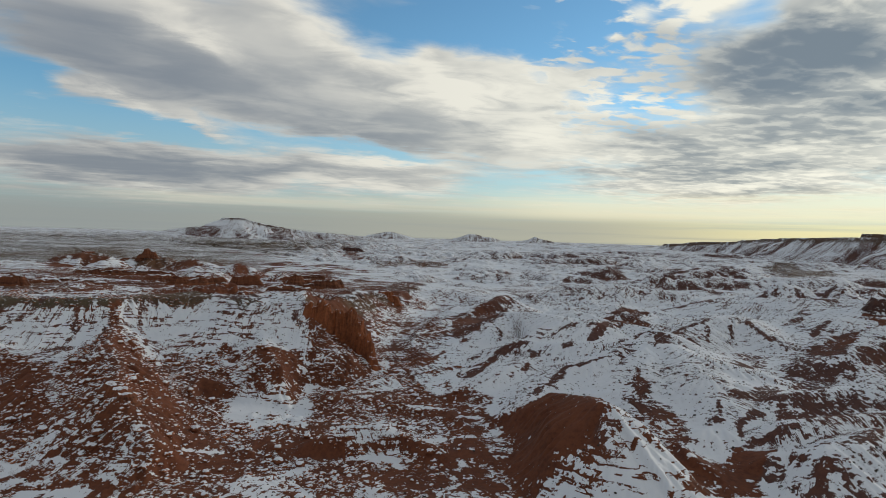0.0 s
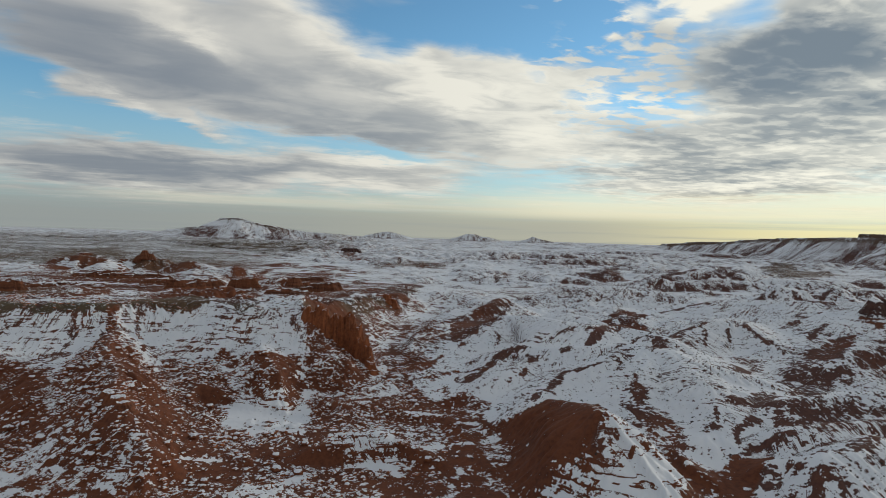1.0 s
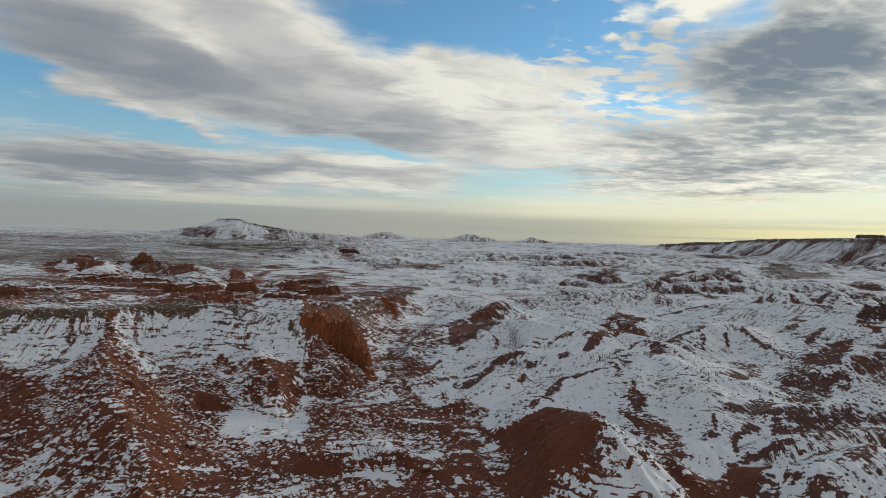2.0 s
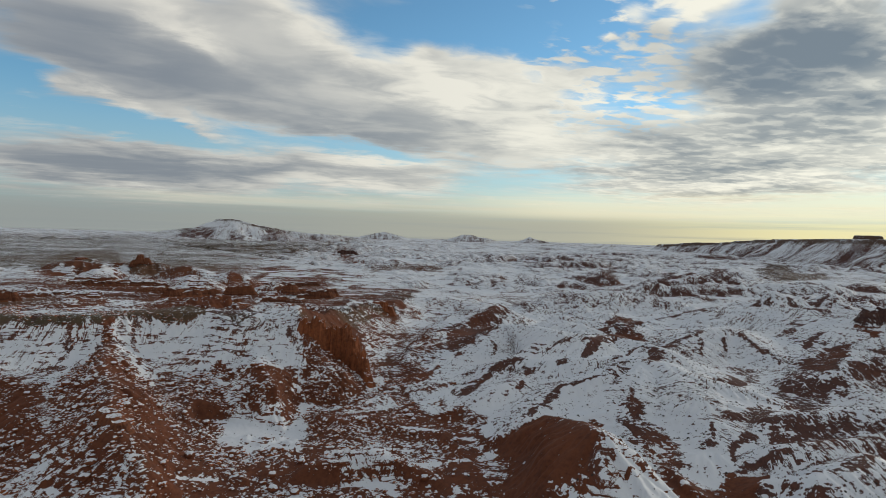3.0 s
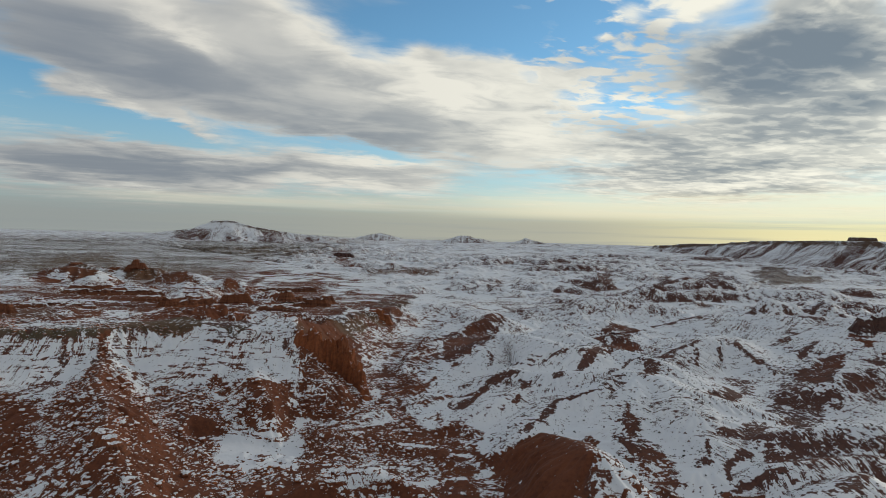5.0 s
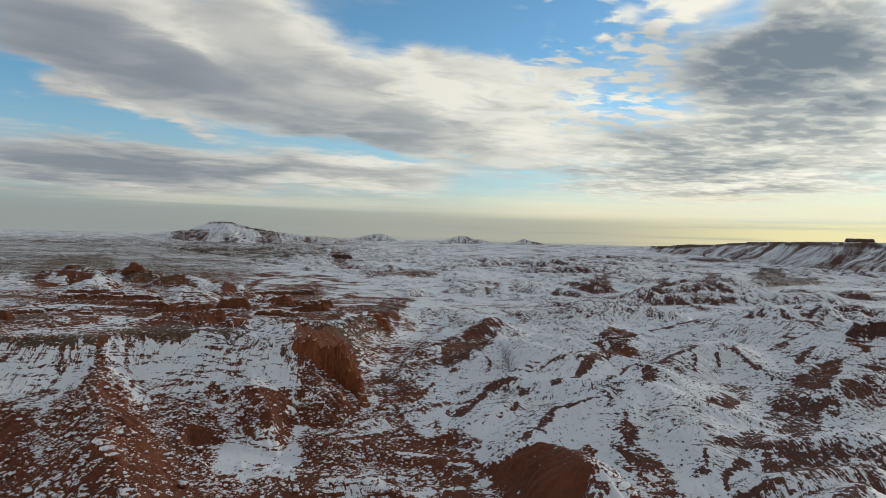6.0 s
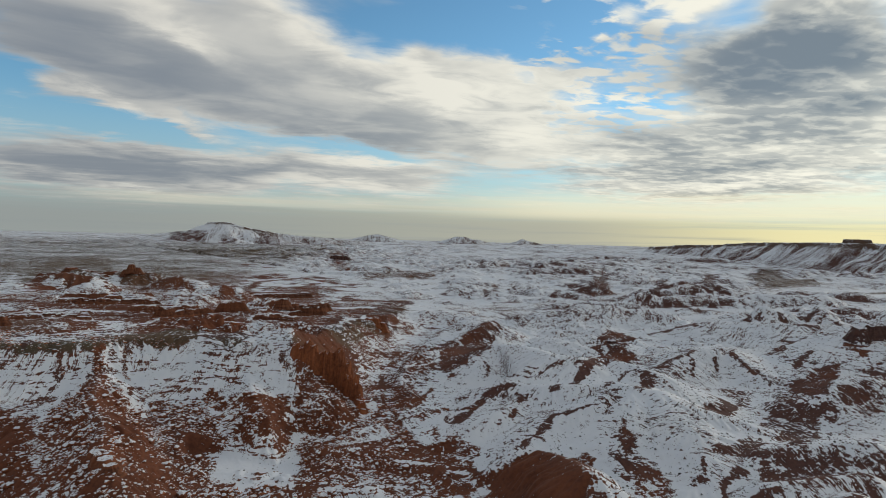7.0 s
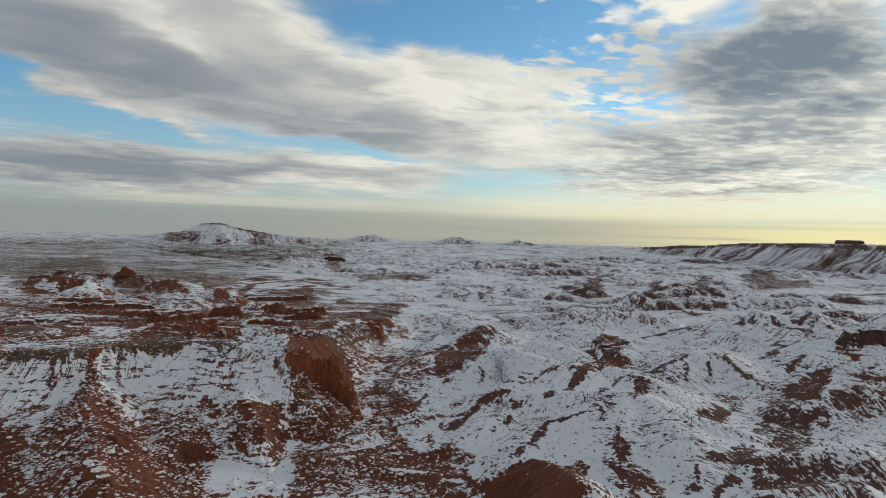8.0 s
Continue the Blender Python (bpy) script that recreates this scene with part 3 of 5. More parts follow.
    R([(41, 141, 21.8), (44, 138, 19.7), (48, 136, 15.7), (52, 133, 12.7), (59, 130, 8.7)], 0.95, 0.8, 1.1, (0.0, 0.0), 14, 0.6, rills=0.2)
    R([(41, 141, 21.8), (39, 133, 17.7), (37, 127, 12.2), (34, 121, 7.2)], 0.75, 0.75, 2.2, (0.0, 0.0), 14, 0.6, rills=0.2)
    R([(104, 404, 12), (118, 411, 17), (136, 420, 15)], 0.4, 0.35, 5, (0.0, 0.0), 14, 0.3, rills=0.7)
    # stream beds
    W = land.wash
    W([(16, 100, 1.0), (17, 129, 2), (18, 150, 2.5), (15, 166, 3), (8, 184, 3.5), (-8, 203, 4), (-17, 234, 5)], 1.0, 0.55, 0.5, 0.7, 0.06)
    W([(-17, 234, 5), (-24, 278, 6.5), (-19, 325, 8), (-14, 366, 8), (4, 444, 7.5), (11, 563, 7.5)], 1.0, 0.26, None, 0.6, 0.010)
    W([(-90, 100, 1.5), (-57, 126, 2), (-51, 143, 2), (-35, 144, 1.5), (-13, 147, 1.5), (12, 141, 2)], 4.0, 0.25, 0.5, 1.0)
    W([(-42, 183, 2.0), (-46, 197, 2.0), (-44, 212, 1.5), (-33, 216, 3), (-20, 239, 5)], 1.5, 0.7, None, 0.8)
    W([(-70, 189, 3.2), (-62, 187, 3.0), (-50, 186, 2.8)], 2.5, 0.7, None, 0.8)
    W([(62, 120, 5.5), (56, 141, 8), (55, 160, 9.5)], 1.0, 0.8, None, 0.6)


def far_landforms(land):
    """Knolls on the tableland and dark knobs among the farther hills."""
    R = land.ridge
    land.cover([(365, 655), (450, 690), (540, 735), (640, 770)], 16.0, 0.58, 0.2, 0.7)
    for kx, ky, kz, kr, kb in ((-268, 392, 40, 9, 0.0), (-275, 445, 33, 5, 0.0), (-285, 495, 33, 5, 0.0), (-228, 452, 33, 6, 0.0),
                               (-194, 468, 34, 6, 0.0), (-176, 500, 33, 6, 0.0), (-120, 436, 30, 5, 0.1), (-340, 560, 36, 10, 0.6),
                               (-405, 690, 30, 9, 0.25), (-355, 718, 30, 8, 0.25), (-270, 640, 29, 9, 0.2),
                               (235, 600, 30, 5, 0.4), (182, 648, 31, 5, 0.3), (300, 690, 34, 7, 0.4), (260, 640, 32, 6, 0.5)):
        tilt = 0.6 * kr * math.sin(kx * 0.37 + ky)
        R([(kx - 1.6 * kr, ky - tilt, kz - 3), (kx, ky, kz), (kx + 1.6 * kr, ky + tilt, kz - 3)], 0.55, 0.6, kr * 0.8, (0.3 * kb, kb), 30, 0.8 if kx < 0 else 0.4)


def far_cover(land):
    """Bare bands and knolls of the farther ground."""
    # red bands and dark patches
    F, C = land.area, land.cover
    # the tableland: red bands, white knolls, olive scrub along the rim
    F([(-1033, 1380), (-956, 1463), (-758, 1394), (-495, 924), (-346, 546), (-719, 1085), (-674, 900)], 0.66, 1, None, 6.56)
    F([(-376, 704), (-477, 1034), (-349, 934), (-287, 931), (-230, 746), (-270, 624), (-220, 449)], 0.6, 1, None, 6.29)
    F([(-428, 572), (-615, 890), (-251, 385), (-212, 321), (-231, 309)], 0.1, 0.5, None, 1.82)
    F([(-282, 489), (-308, 572), (-300, 563), (-278, 487)], 0.1, 0.5, None, 1.21)
    F([(-200, 459), (-264, 631), (-186, 465), (-185, 459), (-194, 453)], 0.08, 0.5, None, 1.07)
    F([(-251, 633), (-311, 834), (-174, 466), (-182, 463)], 0.1, 0.5, None, 1.28)
    F([(-157, 494), (-156, 506), (-188, 646), (-127, 426)], 0.69, 1, None, 1.62)
    F([(-107, 437), (-160, 679), (-144, 745), (-81, 476), (-81, 419), (-110, 518)], 0.69, 1, None, 1.67)
    # dark patches among the far hills
    F([(-274, 1589), (-263, 1792), (-124, 923), (-184, 1126)], 0.65, 0.6, None, 5.5)
    F([(-108, 917), (7, 1035), (6, 871), (-90, 841)], 0.56, 0.5, 0.3, 6.89)
    F([(59, 631), (97, 822), (86, 730), (64, 622)], 0.7, 0.3, None, 1.76)
    F([(249, 974), (305, 1141), (369, 1309), (256, 965)], 0.67, 0.3, None, 2.84)
    F([(167, 646), (283, 980), (289, 947), (196, 644), (178, 636)], 0.7, 0.3, None, 2.01)
    F([(204, 541), (351, 879), (284, 685), (235, 593)], 0.7, 0.3, None, 1.82)
    F([(273, 602), (557, 1182), (522, 1066), (301, 611)], 0.65, 0.3, None, 2.4)
    F([(604, 1113), (888, 1476), (633, 1047), (650, 988), (611, 896), (427, 747)], 0.69, 0.2, 0.5, 4.89)
    F([(250, 536), (256, 542), (260, 539), (253, 527)], 0.7, 0.3, None, 1.48)
    C([(225, 497), (245, 503)], 3.4, 0.7, 0.3)
    C([(255, 524), (277, 537)], 3.2, 0.62, 0.3)
    C([(67, 590), (87, 593)], 3.4, 0.7, 0.3)
    C([(61, 511), (68, 464)], 2.8, 0.7, 0.3)
    C([(132, 631), (184, 762)], 3.3, 0.62, 0.3)
    C([(-366, 693), (-336, 699), (-273, 632), (-311, 834)], 6, 0.8, 0.9)
    C([(-345, 545), (-284, 493), (-370, 701)], 6.4, 0.05, 0.6)
    C([(-171, 492), (-223, 773), (-178, 839), (-116, 747)], 5.7, 0.72, 0.9)


def erode(z, cell, rounds, drops, seed):
    """Lets rain run down the heights, so that gullies, rills and fans form."""
    rng = np.random.default_rng(seed)
    rows, cols = z.shape
    z = z.astype(np.float64) / cell
    flow = np.zeros(z.size)
    for _ in range(rounds):
        px, py = rng.uniform(2, cols - 3, drops), rng.uniform(2, rows - 3, drops)
        vx, vy = np.zeros(drops), np.zeros(drops)
        speed, water, load = np.ones(drops), np.ones(drops), np.zeros(drops)
        flat = z.ravel()
        for _ in range(34):
            ix, iy = px.astype(int), py.astype(int)
            fx, fy = px - ix, py - iy
            i = iy * cols + ix
            a, b, c, d = flat[i], flat[i + 1], flat[i + cols], flat[i + cols + 1]
            gx_, gy_ = (b - a) * (1 - fy) + (d - c) * fy, (c - a) * (1 - fx) + (d - b) * fx
            h = a * (1 - fx) * (1 - fy) + b * fx * (1 - fy) + c * (1 - fx) * fy + d * fx * fy
            vx, vy = vx * 0.25 - gx_ * 0.75, vy * 0.25 - gy_ * 0.75
            n_ = np.hypot(vx, vy) + 1e-9
            vx, vy = vx / n_, vy / n_
            px, py = np.clip(px + vx, 2, cols - 3), np.clip(py + vy, 2, rows - 3)
            jx, jy = px.astype(int), py.astype(int)
            ex, ey = px - jx, py - jy
            j = jy * cols + jx
            h2 = (flat[j] * (1 - ex) + flat[j + 1] * ex) * (1 - ey) + (flat[j + cols] * (1 - ex) + flat[j + cols + 1] * ex) * ey
            dh = h2 - h
            hold = np.maximum(-dh, 0.02) * np.minimum(speed, 3.0) * water * 4.0
            drop = np.where(dh > 0, np.minimum(dh, load), np.where(load > hold, (load - hold) * 0.25, -np.minimum((hold - load) * 0.25, np.maximum(-dh, 0))))
            load = load - drop
            change = 0.0
            for off, wgt in ((0, (1 - fx) * (1 - fy)), (1, fx * (1 - fy)), (cols, (1 - fx) * fy), (cols + 1, fx * fy)):
                change = change + np.bincount(i + off, weights=drop * wgt, minlength=flat.size)
            flat += np.clip(change, -0.06, 0.04)
            speed = np.sqrt(np.maximum(speed * speed - dh * 2.0, 0.05))
            water *= 0.97
            flow += np.bincount(i, minlength=flow.size)
        z = flat.reshape(rows, cols)
    return z * cell, flow.reshape(rows, cols) / (rounds * drops / flow.size)


def crumble(land):
    """The crumbly red ground under the rim."""
    crumbly = step(land.x, 0, -30) * step(land.y, 255, 225) * step(land.y, 105, 125)
    land.z = land.z + crumbly * (1.5 * billow(land.x, land.y, 9.0, 3, 0.5, seed=95) - 0.4)


def bare_earth(land):
    """Where the snow has gone from the near ground, and where it lies whole."""
    F, C = land.area, land.cover
    land.bare += 0.12 * step(land.x, 22, 5) * step(land.x, -120, -75) * step(land.y, 205, 185)
    land.bare += 0.22 * step(land.x, 80, 112) * step(land.y, 330, 250)
    land.bare -= 0.08 * step(land.x, 0, 25)
    land.bare -= 0.10 * step(land.x, -20, -50) * step(land.y, 205, 235) * step(land.y, 275, 262)
    # snowy face under the rim
    F([(-173, 231), (-157, 238), (-136, 241), (-130, 232), (-123, 211), (-131, 201), (-147, 198)], 0.04, 0.5, None, 1.32)
    F([(-133, 246), (-119, 258), (-104, 264), (-78, 256), (-59, 254), (-54, 237), (-48, 225), (-48, 210), (-55, 221), (-72, 227), (-99, 229), (-100, 205), (-112, 209)], 0.02, 0.5, None, 1.25)
    # broken red ground under the face
    F([(-147, 197), (-141, 199), (-128, 196), (-114, 187), (-100, 174), (-91, 158), (-99, 160), (-99, 151), (-100, 146), (-103, 142), (-106, 142)], 0.76, 1, None, 2.02)
    F([(-146, 260), (-143, 262), (-129, 237), (-111, 205), (-100, 197), (-94, 205), (-74, 162), (-66, 137), (-70, 140), (-81, 144), (-88, 156), (-96, 173), (-109, 191), (-131, 226), (-131, 231)], 0.74, 1, None, 1.11)
    F([(-102, 222), (-84, 230), (-70, 196), (-66, 180), (-62, 165), (-70, 154), (-82, 175)], 0.66, 1, None, 2.04)
    F([(-70, 223), (-57, 231), (-50, 219), (-50, 205), (-57, 200), (-64, 208)], 0.64, 1, None, 1.11)
    F([(-129, 199), (-100, 174), (-91, 158), (-100, 159), (-106, 162), (-120, 174)], 0.44, 0.9, None, 1.01)
    F([(-66, 137), (-62, 148), (-53, 149), (-45, 154), (-37, 165), (-45, 205), (-44, 211), (-36, 193), (-28, 166), (-32, 155), (-42, 143), (-50, 137), (-52, 126), (-60, 133), (-63, 136)], 0.7, 1, None, 0.83)
    F([(-72, 159), (-65, 178), (-61, 172), (-53, 169), (-39, 172), (-36, 164), (-45, 153), (-54, 150), (-62, 149), (-64, 139)], 0.64, 1, None, 0.85)
    # the bowl of snow and the white fans below the spurs
    F([(-69, 194), (-63, 196), (-44, 196), (-40, 183), (-46, 173), (-54, 173), (-62, 178)], -0.01, 0.8, None, 0.39)
    F([(-96, 140), (-82, 136), (-75, 136), (-64, 137), (-64, 131), (-69, 126), (-72, 129), (-84, 129), (-91, 130)], 0.2, 0.9, None, 0.77)
    F([(-97, 152), (-84, 144), (-70, 141), (-65, 136), (-75, 136), (-82, 136), (-96, 140)], 0.44, 0.9, None, 0.81)
    F([(-103, 142), (-97, 152), (-93, 150), (-93, 142), (-97, 139)], 0.2, 0.9, None, 0.44)
    F([(-65, 132), (-62, 137), (-55, 135), (-56, 126), (-65, 125)], 0.5, 0.9, None, 0.72)
    # the red corner cliff and its foot
    F([(-64, 277), (-52, 331), (-41, 313), (-29, 277), (-33, 252), (-41, 270), (-45, 262), (-46, 235), (-53, 244), (-58, 256)], 0.79, 1, None, 0.69)
    F([(-53, 242), (-45, 262), (-34, 257), (-28, 245), (-30, 226), (-37, 221), (-41, 217), (-46, 222)], 0.52, 1, None, 1.2)
    F([(-40, 212), (-37, 221), (-31, 225), (-33, 210)], 0.77, 1, None, 0.44)
    F([(-50, 331), (-36, 414), (-21, 369), (-3, 366), (0, 307), (-23, 271), (-29, 277), (-41, 313)], 0.44, 0.8, None, 2.49)
    F([(-43, 423), (-31, 427), (-25, 383), (-32, 368)], 0.77, 1, None, 0.8)
    # terraces of the valley floor
    F([(-31, 293), (0, 317), (6, 295), (-13, 272), (-21, 250), (-29, 255)], 0.5, 0.6, None, 2.11)
    F([(-30, 203), (-18, 217), (-11, 210), (-26, 201)], 0.03, 0.6, None, 0.52)
    F([(-5, 209), (3, 225), (10, 200), (1, 203)], 0.03, 0.6, None, 0.52)
    F([(-26, 201), (-11, 210), (-3, 200), (-14, 187), (-25, 192)], 0.73, 0.7, None, 0.5)
    F([(-41, 196), (-13, 186), (4, 176), (17, 167), (13, 157), (1, 162), (-8, 156), (-14, 174), (-29, 172), (-38, 174)], 0.6, 0.8, None, 1.3)
    F([(-25, 154), (-21, 159), (-12, 165), (-8, 155), (3, 161), (4, 156), (-5, 150), (-11, 146), (-25, 150)], 0.14, 0.8, None, 0.78)
    F([(-36, 150), (-25, 148), (-11, 145), (-2, 146), (4, 155), (12, 155), (14, 146), (17, 133), (14, 129), (-9, 127), (-10, 129), (-18, 139), (-21, 126), (-30, 125)], 0.7, 0.9, None, 1.06)
    F([(4, 151), (6, 153), (9, 149), (5, 147)], 0.05, 0.8, None, 0.38)
    F([(-20, 126), (-17, 137), (-10, 128), (-10, 126)], 0.15, 0.8, None, 0.33)
    F([(1, 127), (3, 144), (8, 137), (5, 127)], 0.2, 0.8, None, 0.33)
    F([(-40, 135), (-35, 144), (-32, 146), (-34, 139), (-36, 130)], 0.1, 0.8, None, 0.36)
    F([(-4, 200), (10, 191), (21, 170), (24, 158), (25, 139), (24, 129), (17, 138), (20, 158), (17, 171), (10, 179), (-1, 189)], 0.66, 0.8, None, 0.58)
    F([(13, 173), (17, 171), (18, 167), (14, 164)], 0.08, 0.8, None, 0.34)
    F([(5, 207), (14, 203), (14, 189), (5, 197)], 0.55, 0.6, None, 1)
    # the brown ridge, the cone and the brown mound
    F([(22, 173), (32, 183), (36, 165), (49, 179), (52, 175), (37, 135), (34, 137), (29, 135), (26, 129), (20, 133), (18, 142), (21, 150), (23, 160)], 0.78, 0.8, None, 0.47)
    F([(37, 135), (29, 134), (26, 128), (22, 127), (33, 121), (34, 130)], 0.34, 0.8, None, 0.8)
    F([(42, 140), (44, 136), (50, 130), (60, 132), (50, 122), (44, 120), (34, 121), (34, 130), (37, 135)], 0.02, 0.6, None, 0.27)
    F([(35, 131), (39, 129), (40, 128), (35, 129)], 0.5, 0.5, None, 0.67)
    F([(36, 136), (41, 137), (42, 136), (38, 132)], 0.5, 0.5, None, 0.56)
    F([(62, 192), (65, 187), (65, 177), (70, 159), (65, 146), (59, 139), (57, 157), (53, 175)], 0.54, 0.5, None, 1.07)
    F([(60, 137), (74, 145), (84, 145), (75, 135), (71, 130), (71, 125), (44, 120), (50, 122), (60, 131)], 0.78, 0.8, None, 0.37)
    # low ground to the right of the mound
    F([(77, 135), (81, 134), (81, 127), (79, 123), (74, 126), (72, 130)], 0.1, 0.3, None, 0.6)
    F([(82, 132), (90, 129), (84, 123), (81, 120), (79, 121), (81, 126)], 0.73, 0.5, None, 0.6)
    F([(84, 123), (91, 129), (100, 131), (97, 126), (88, 122), (84, 119), (81, 120)], 0.14, 0.3, None, 0.61)
    F([(79, 147), (88, 147), (113, 149), (106, 139), (88, 133), (84, 145)], 0.12, 0.3, None, 0.51)
    F([(78, 147), (80, 151), (83, 150), (89, 150), (95, 148), (89, 147), (83, 149), (79, 146)], 0.75, 0.4, None, 0.34)
    F([(96, 172), (109, 168), (125, 165), (114, 150), (95, 149), (93, 160), (87, 163), (99, 165)], 0.52, 0.3, None, 1.15)
    F([(70, 180), (84, 174), (100, 166), (85, 162), (79, 153), (67, 148), (69, 164)], 0.08, 0.2, None, 0.91)
    F([(84, 171), (89, 176), (106, 187), (102, 171), (91, 171)], 0.69, 0.3, None, 0.8)
    F([(109, 193), (141, 236), (151, 227), (160, 229), (152, 222), (111, 169), (113, 185), (140, 226)], 0.66, 0.3, None, 1)
    F([(114, 169), (159, 226), (175, 230), (127, 167)], 0.2, 0.3, None, 0.98)
    F([(165, 266), (192, 285), (211, 291), (195, 278), (160, 232), (158, 245), (161, 265)], 0.77, 0.5, None, 0.8)
    F([(172, 246), (208, 289), (217, 288), (187, 247), (173, 242)], 0.1, 0.3, None, 0.81)
    F([(170, 239), (185, 244), (178, 234), (161, 230)], 0.66, 0.4, None, 1.17)
    F([(222, 309), (241, 319), (217, 287), (217, 292), (223, 305)], 0.73, 0.7, None, 1.51)
    F([(95, 201), (133, 254), (143, 263), (134, 249), (97, 192)], 0.62, 0.3, None, 1.05)
    # bare crests and streaked flanks of the white hills
    F([(9, 225), (21, 235), (29, 239), (38, 236), (32, 233), (25, 233), (18, 228), (13, 221)], 0.72, 0.4, None, 0.58)
    F([(28, 213), (38, 229), (45, 230), (42, 226), (36, 220), (31, 213)], 0.69, 0.4, None, 0.67)
    F([(74, 267), (119, 402), (130, 411), (141, 409), (109, 326), (111, 313), (83, 263), (80, 269)], 0.68, 0.5, None, 1.4)
    F([(64, 222), (69, 225), (73, 211), (70, 206), (62, 208)], 0.5, 0.3, None, 0.9)
    F([(76, 223), (93, 249), (96, 244), (78, 211)], 0.62, 0.3, None, 0.99)
    F([(5, 356), (21, 364), (33, 387), (42, 388), (44, 372), (33, 314), (23, 298), (14, 293), (6, 294), (3, 305)], 0.75, 0.5, None, 2.71)
    F([(35, 308), (56, 265), (69, 257), (55, 248), (39, 254), (27, 274), (17, 240), (13, 259), (25, 287)], 0.02, 0.2, None, 1.34)
    F([(33, 188), (45, 201), (56, 206), (64, 199), (54, 179), (46, 182)], 0.02, 0.2, None, 0.99)
    F([(75, 211), (83, 199), (97, 192), (106, 190), (90, 179), (71, 182), (66, 190)], 0.06, 0.2, None, 1.05)
    F([(99, 245), (137, 300), (159, 307), (157, 290), (155, 273), (129, 264), (89, 209)], 0.02, 0.2, None, 1.5)
    F([(-236, 447), (-223, 446), (-207, 459), (-187, 390)], 0.1, 0.5, None, 0.97)
    F([(-167, 300), (-165, 318), (-137, 275), (-149, 270)], 0.12, 0.5, None, 0.66)
    F([(-155, 257), (-156, 272), (-149, 263), (-148, 249)], 0.14, 0.5, None, 0.6)
    F([(-179, 240), (-176, 244), (-160, 239), (-141, 250), (-136, 241), (-163, 236), (-173, 231)], 0.73, 0.3, 0.9, 0.58)
    F([(-140, 258), (-127, 276), (-121, 316), (-104, 265), (-113, 257), (-121, 258), (-131, 254)], 0.75, 0.6, 0.7, 0.59)
    F([(-231, 309), (-192, 294), (-168, 266), (-178, 258), (-177, 243)], 0.66, 0.8, 0.3, 1.67)
    F([(-160, 341), (-146, 353), (-128, 343), (-137, 431), (-129, 395), (-121, 326), (-135, 327), (-136, 296)], 0.7, 1, None, 0.94)
    F([(-117, 382), (-104, 407), (-64, 274), (-65, 259), (-79, 257)], 0.12, 0.6, None, 0.82)
    F([(246, 459), (220, 393), (219, 387), (213, 390)], 0.7, 0.2, None, 1.16)
    # dirt track
    C([(-92, 124), (-89, 128), (-82, 128), (-72, 129), (-71, 128), (-71, 124)], 1.1, 0.95, 0.7)
    # thin dark creases
    C([(31, 184), (40, 198), (43, 202), (53, 205), (66, 207)], 1, 0.72, 0.3)
    C([(51, 227), (64, 249), (76, 265)], 2.2, 0.78, 0.3)
    C([(49, 254), (58, 261)], 1, 0.66, 0.3)
    C([(27, 277), (30, 295)], 0.7, 0.62, 0.3)
    C([(-16, 224), (-9, 214), (-4, 200)], 1.8, 0.72, 0.6)
    C([(-16, 224), (-4, 231), (5, 239), (16, 229)], 1.3, 0.68, 0.6)
    C([(-42, 205), (-37, 218), (-28, 227), (-17, 228)], 1.2, 0.66, 0.6)
    C([(113, 284), (125, 294), (136, 303)], 1.7, 0.66, 0.4)
    C([(160, 306), (159, 294), (159, 281)], 1.8, 0.66, 0.4)
    C([(126, 279), (133, 293)], 0.8, 0.6, 0.3)
    C([(145, 289), (147, 299)], 0.9, 0.6, 0.3)
    C([(149, 394), (163, 392), (178, 397)], 2.6, 0.66, 0.3)
    C([(233, 384), (227, 359), (236, 354)], 2.7, 0.66, 0.3)
    C([(251, 389), (262, 395)], 2.9, 0.66, 0.3)
    C([(194, 319), (218, 340)], 1.8, 0.62, 0.3)
    C([(185, 293), (204, 309)], 1.7, 0.66, 0.3)
    C([(69, 225), (86, 254), (94, 250)], 1.2, 0.62, 0.3)
    C([(-165, 222), (-164, 229)], 0.8, 0.6, 0.4)
    C([(-139, 217), (-142, 227), (-145, 236)], 0.6, 0.6, 0.4)
    C([(-115, 234), (-123, 246), (-127, 253)], 0.6, 0.6, 0.4)
    C([(87, 134), (95, 135), (105, 138)], 1.4, 0.66, 0.4)
    C([(79, 153), (81, 158), (89, 165)], 1.2, 0.64, 0.3)
    C([(13, 153), (16, 142), (17, 134)], 1.6, 0.7, 0.8)
    C([(-25, 153), (-13, 156), (-5, 155)], 1, 0.62, 0.8)
    # ledges across the tableland
    C([(-181, 277), (-182, 302), (-187, 336), (-173, 348)], 2.2, 0.75, 0.9)
    C([(-228, 354), (-237, 404), (-197, 373), (-166, 360)], 2.6, 0.75, 0.9)
    C([(-156, 287), (-142, 284), (-149, 323)], 1.8, 0.05, 0.6)
    C([(-222, 343), (-208, 350), (-188, 349), (-165, 350)], 2.5, 0.05, 0.6)
    C([(-122, 335), (-122, 397), (-108, 431), (-80, 459), (-48, 418)], 2.6, 0.7, 0.9)
    C([(-54, 349), (-45, 420)], 2.4, 0.05, 0.6)
    # pale and dark lines of the valley floor
    C([(-15, 187), (-6, 185), (4, 181), (14, 180)], 0.5, -0.1, 0.8)
    C([(-5, 159), (4, 162), (11, 164)], 0.6, -0.1, 0.8)
    C([(-42, 202), (-34, 203), (-27, 205)], 1, 0.75, 0.8)
    C([(-40, 181), (-35, 189), (-24, 188), (-13, 185)], 0.9, 0.75, 0.7)
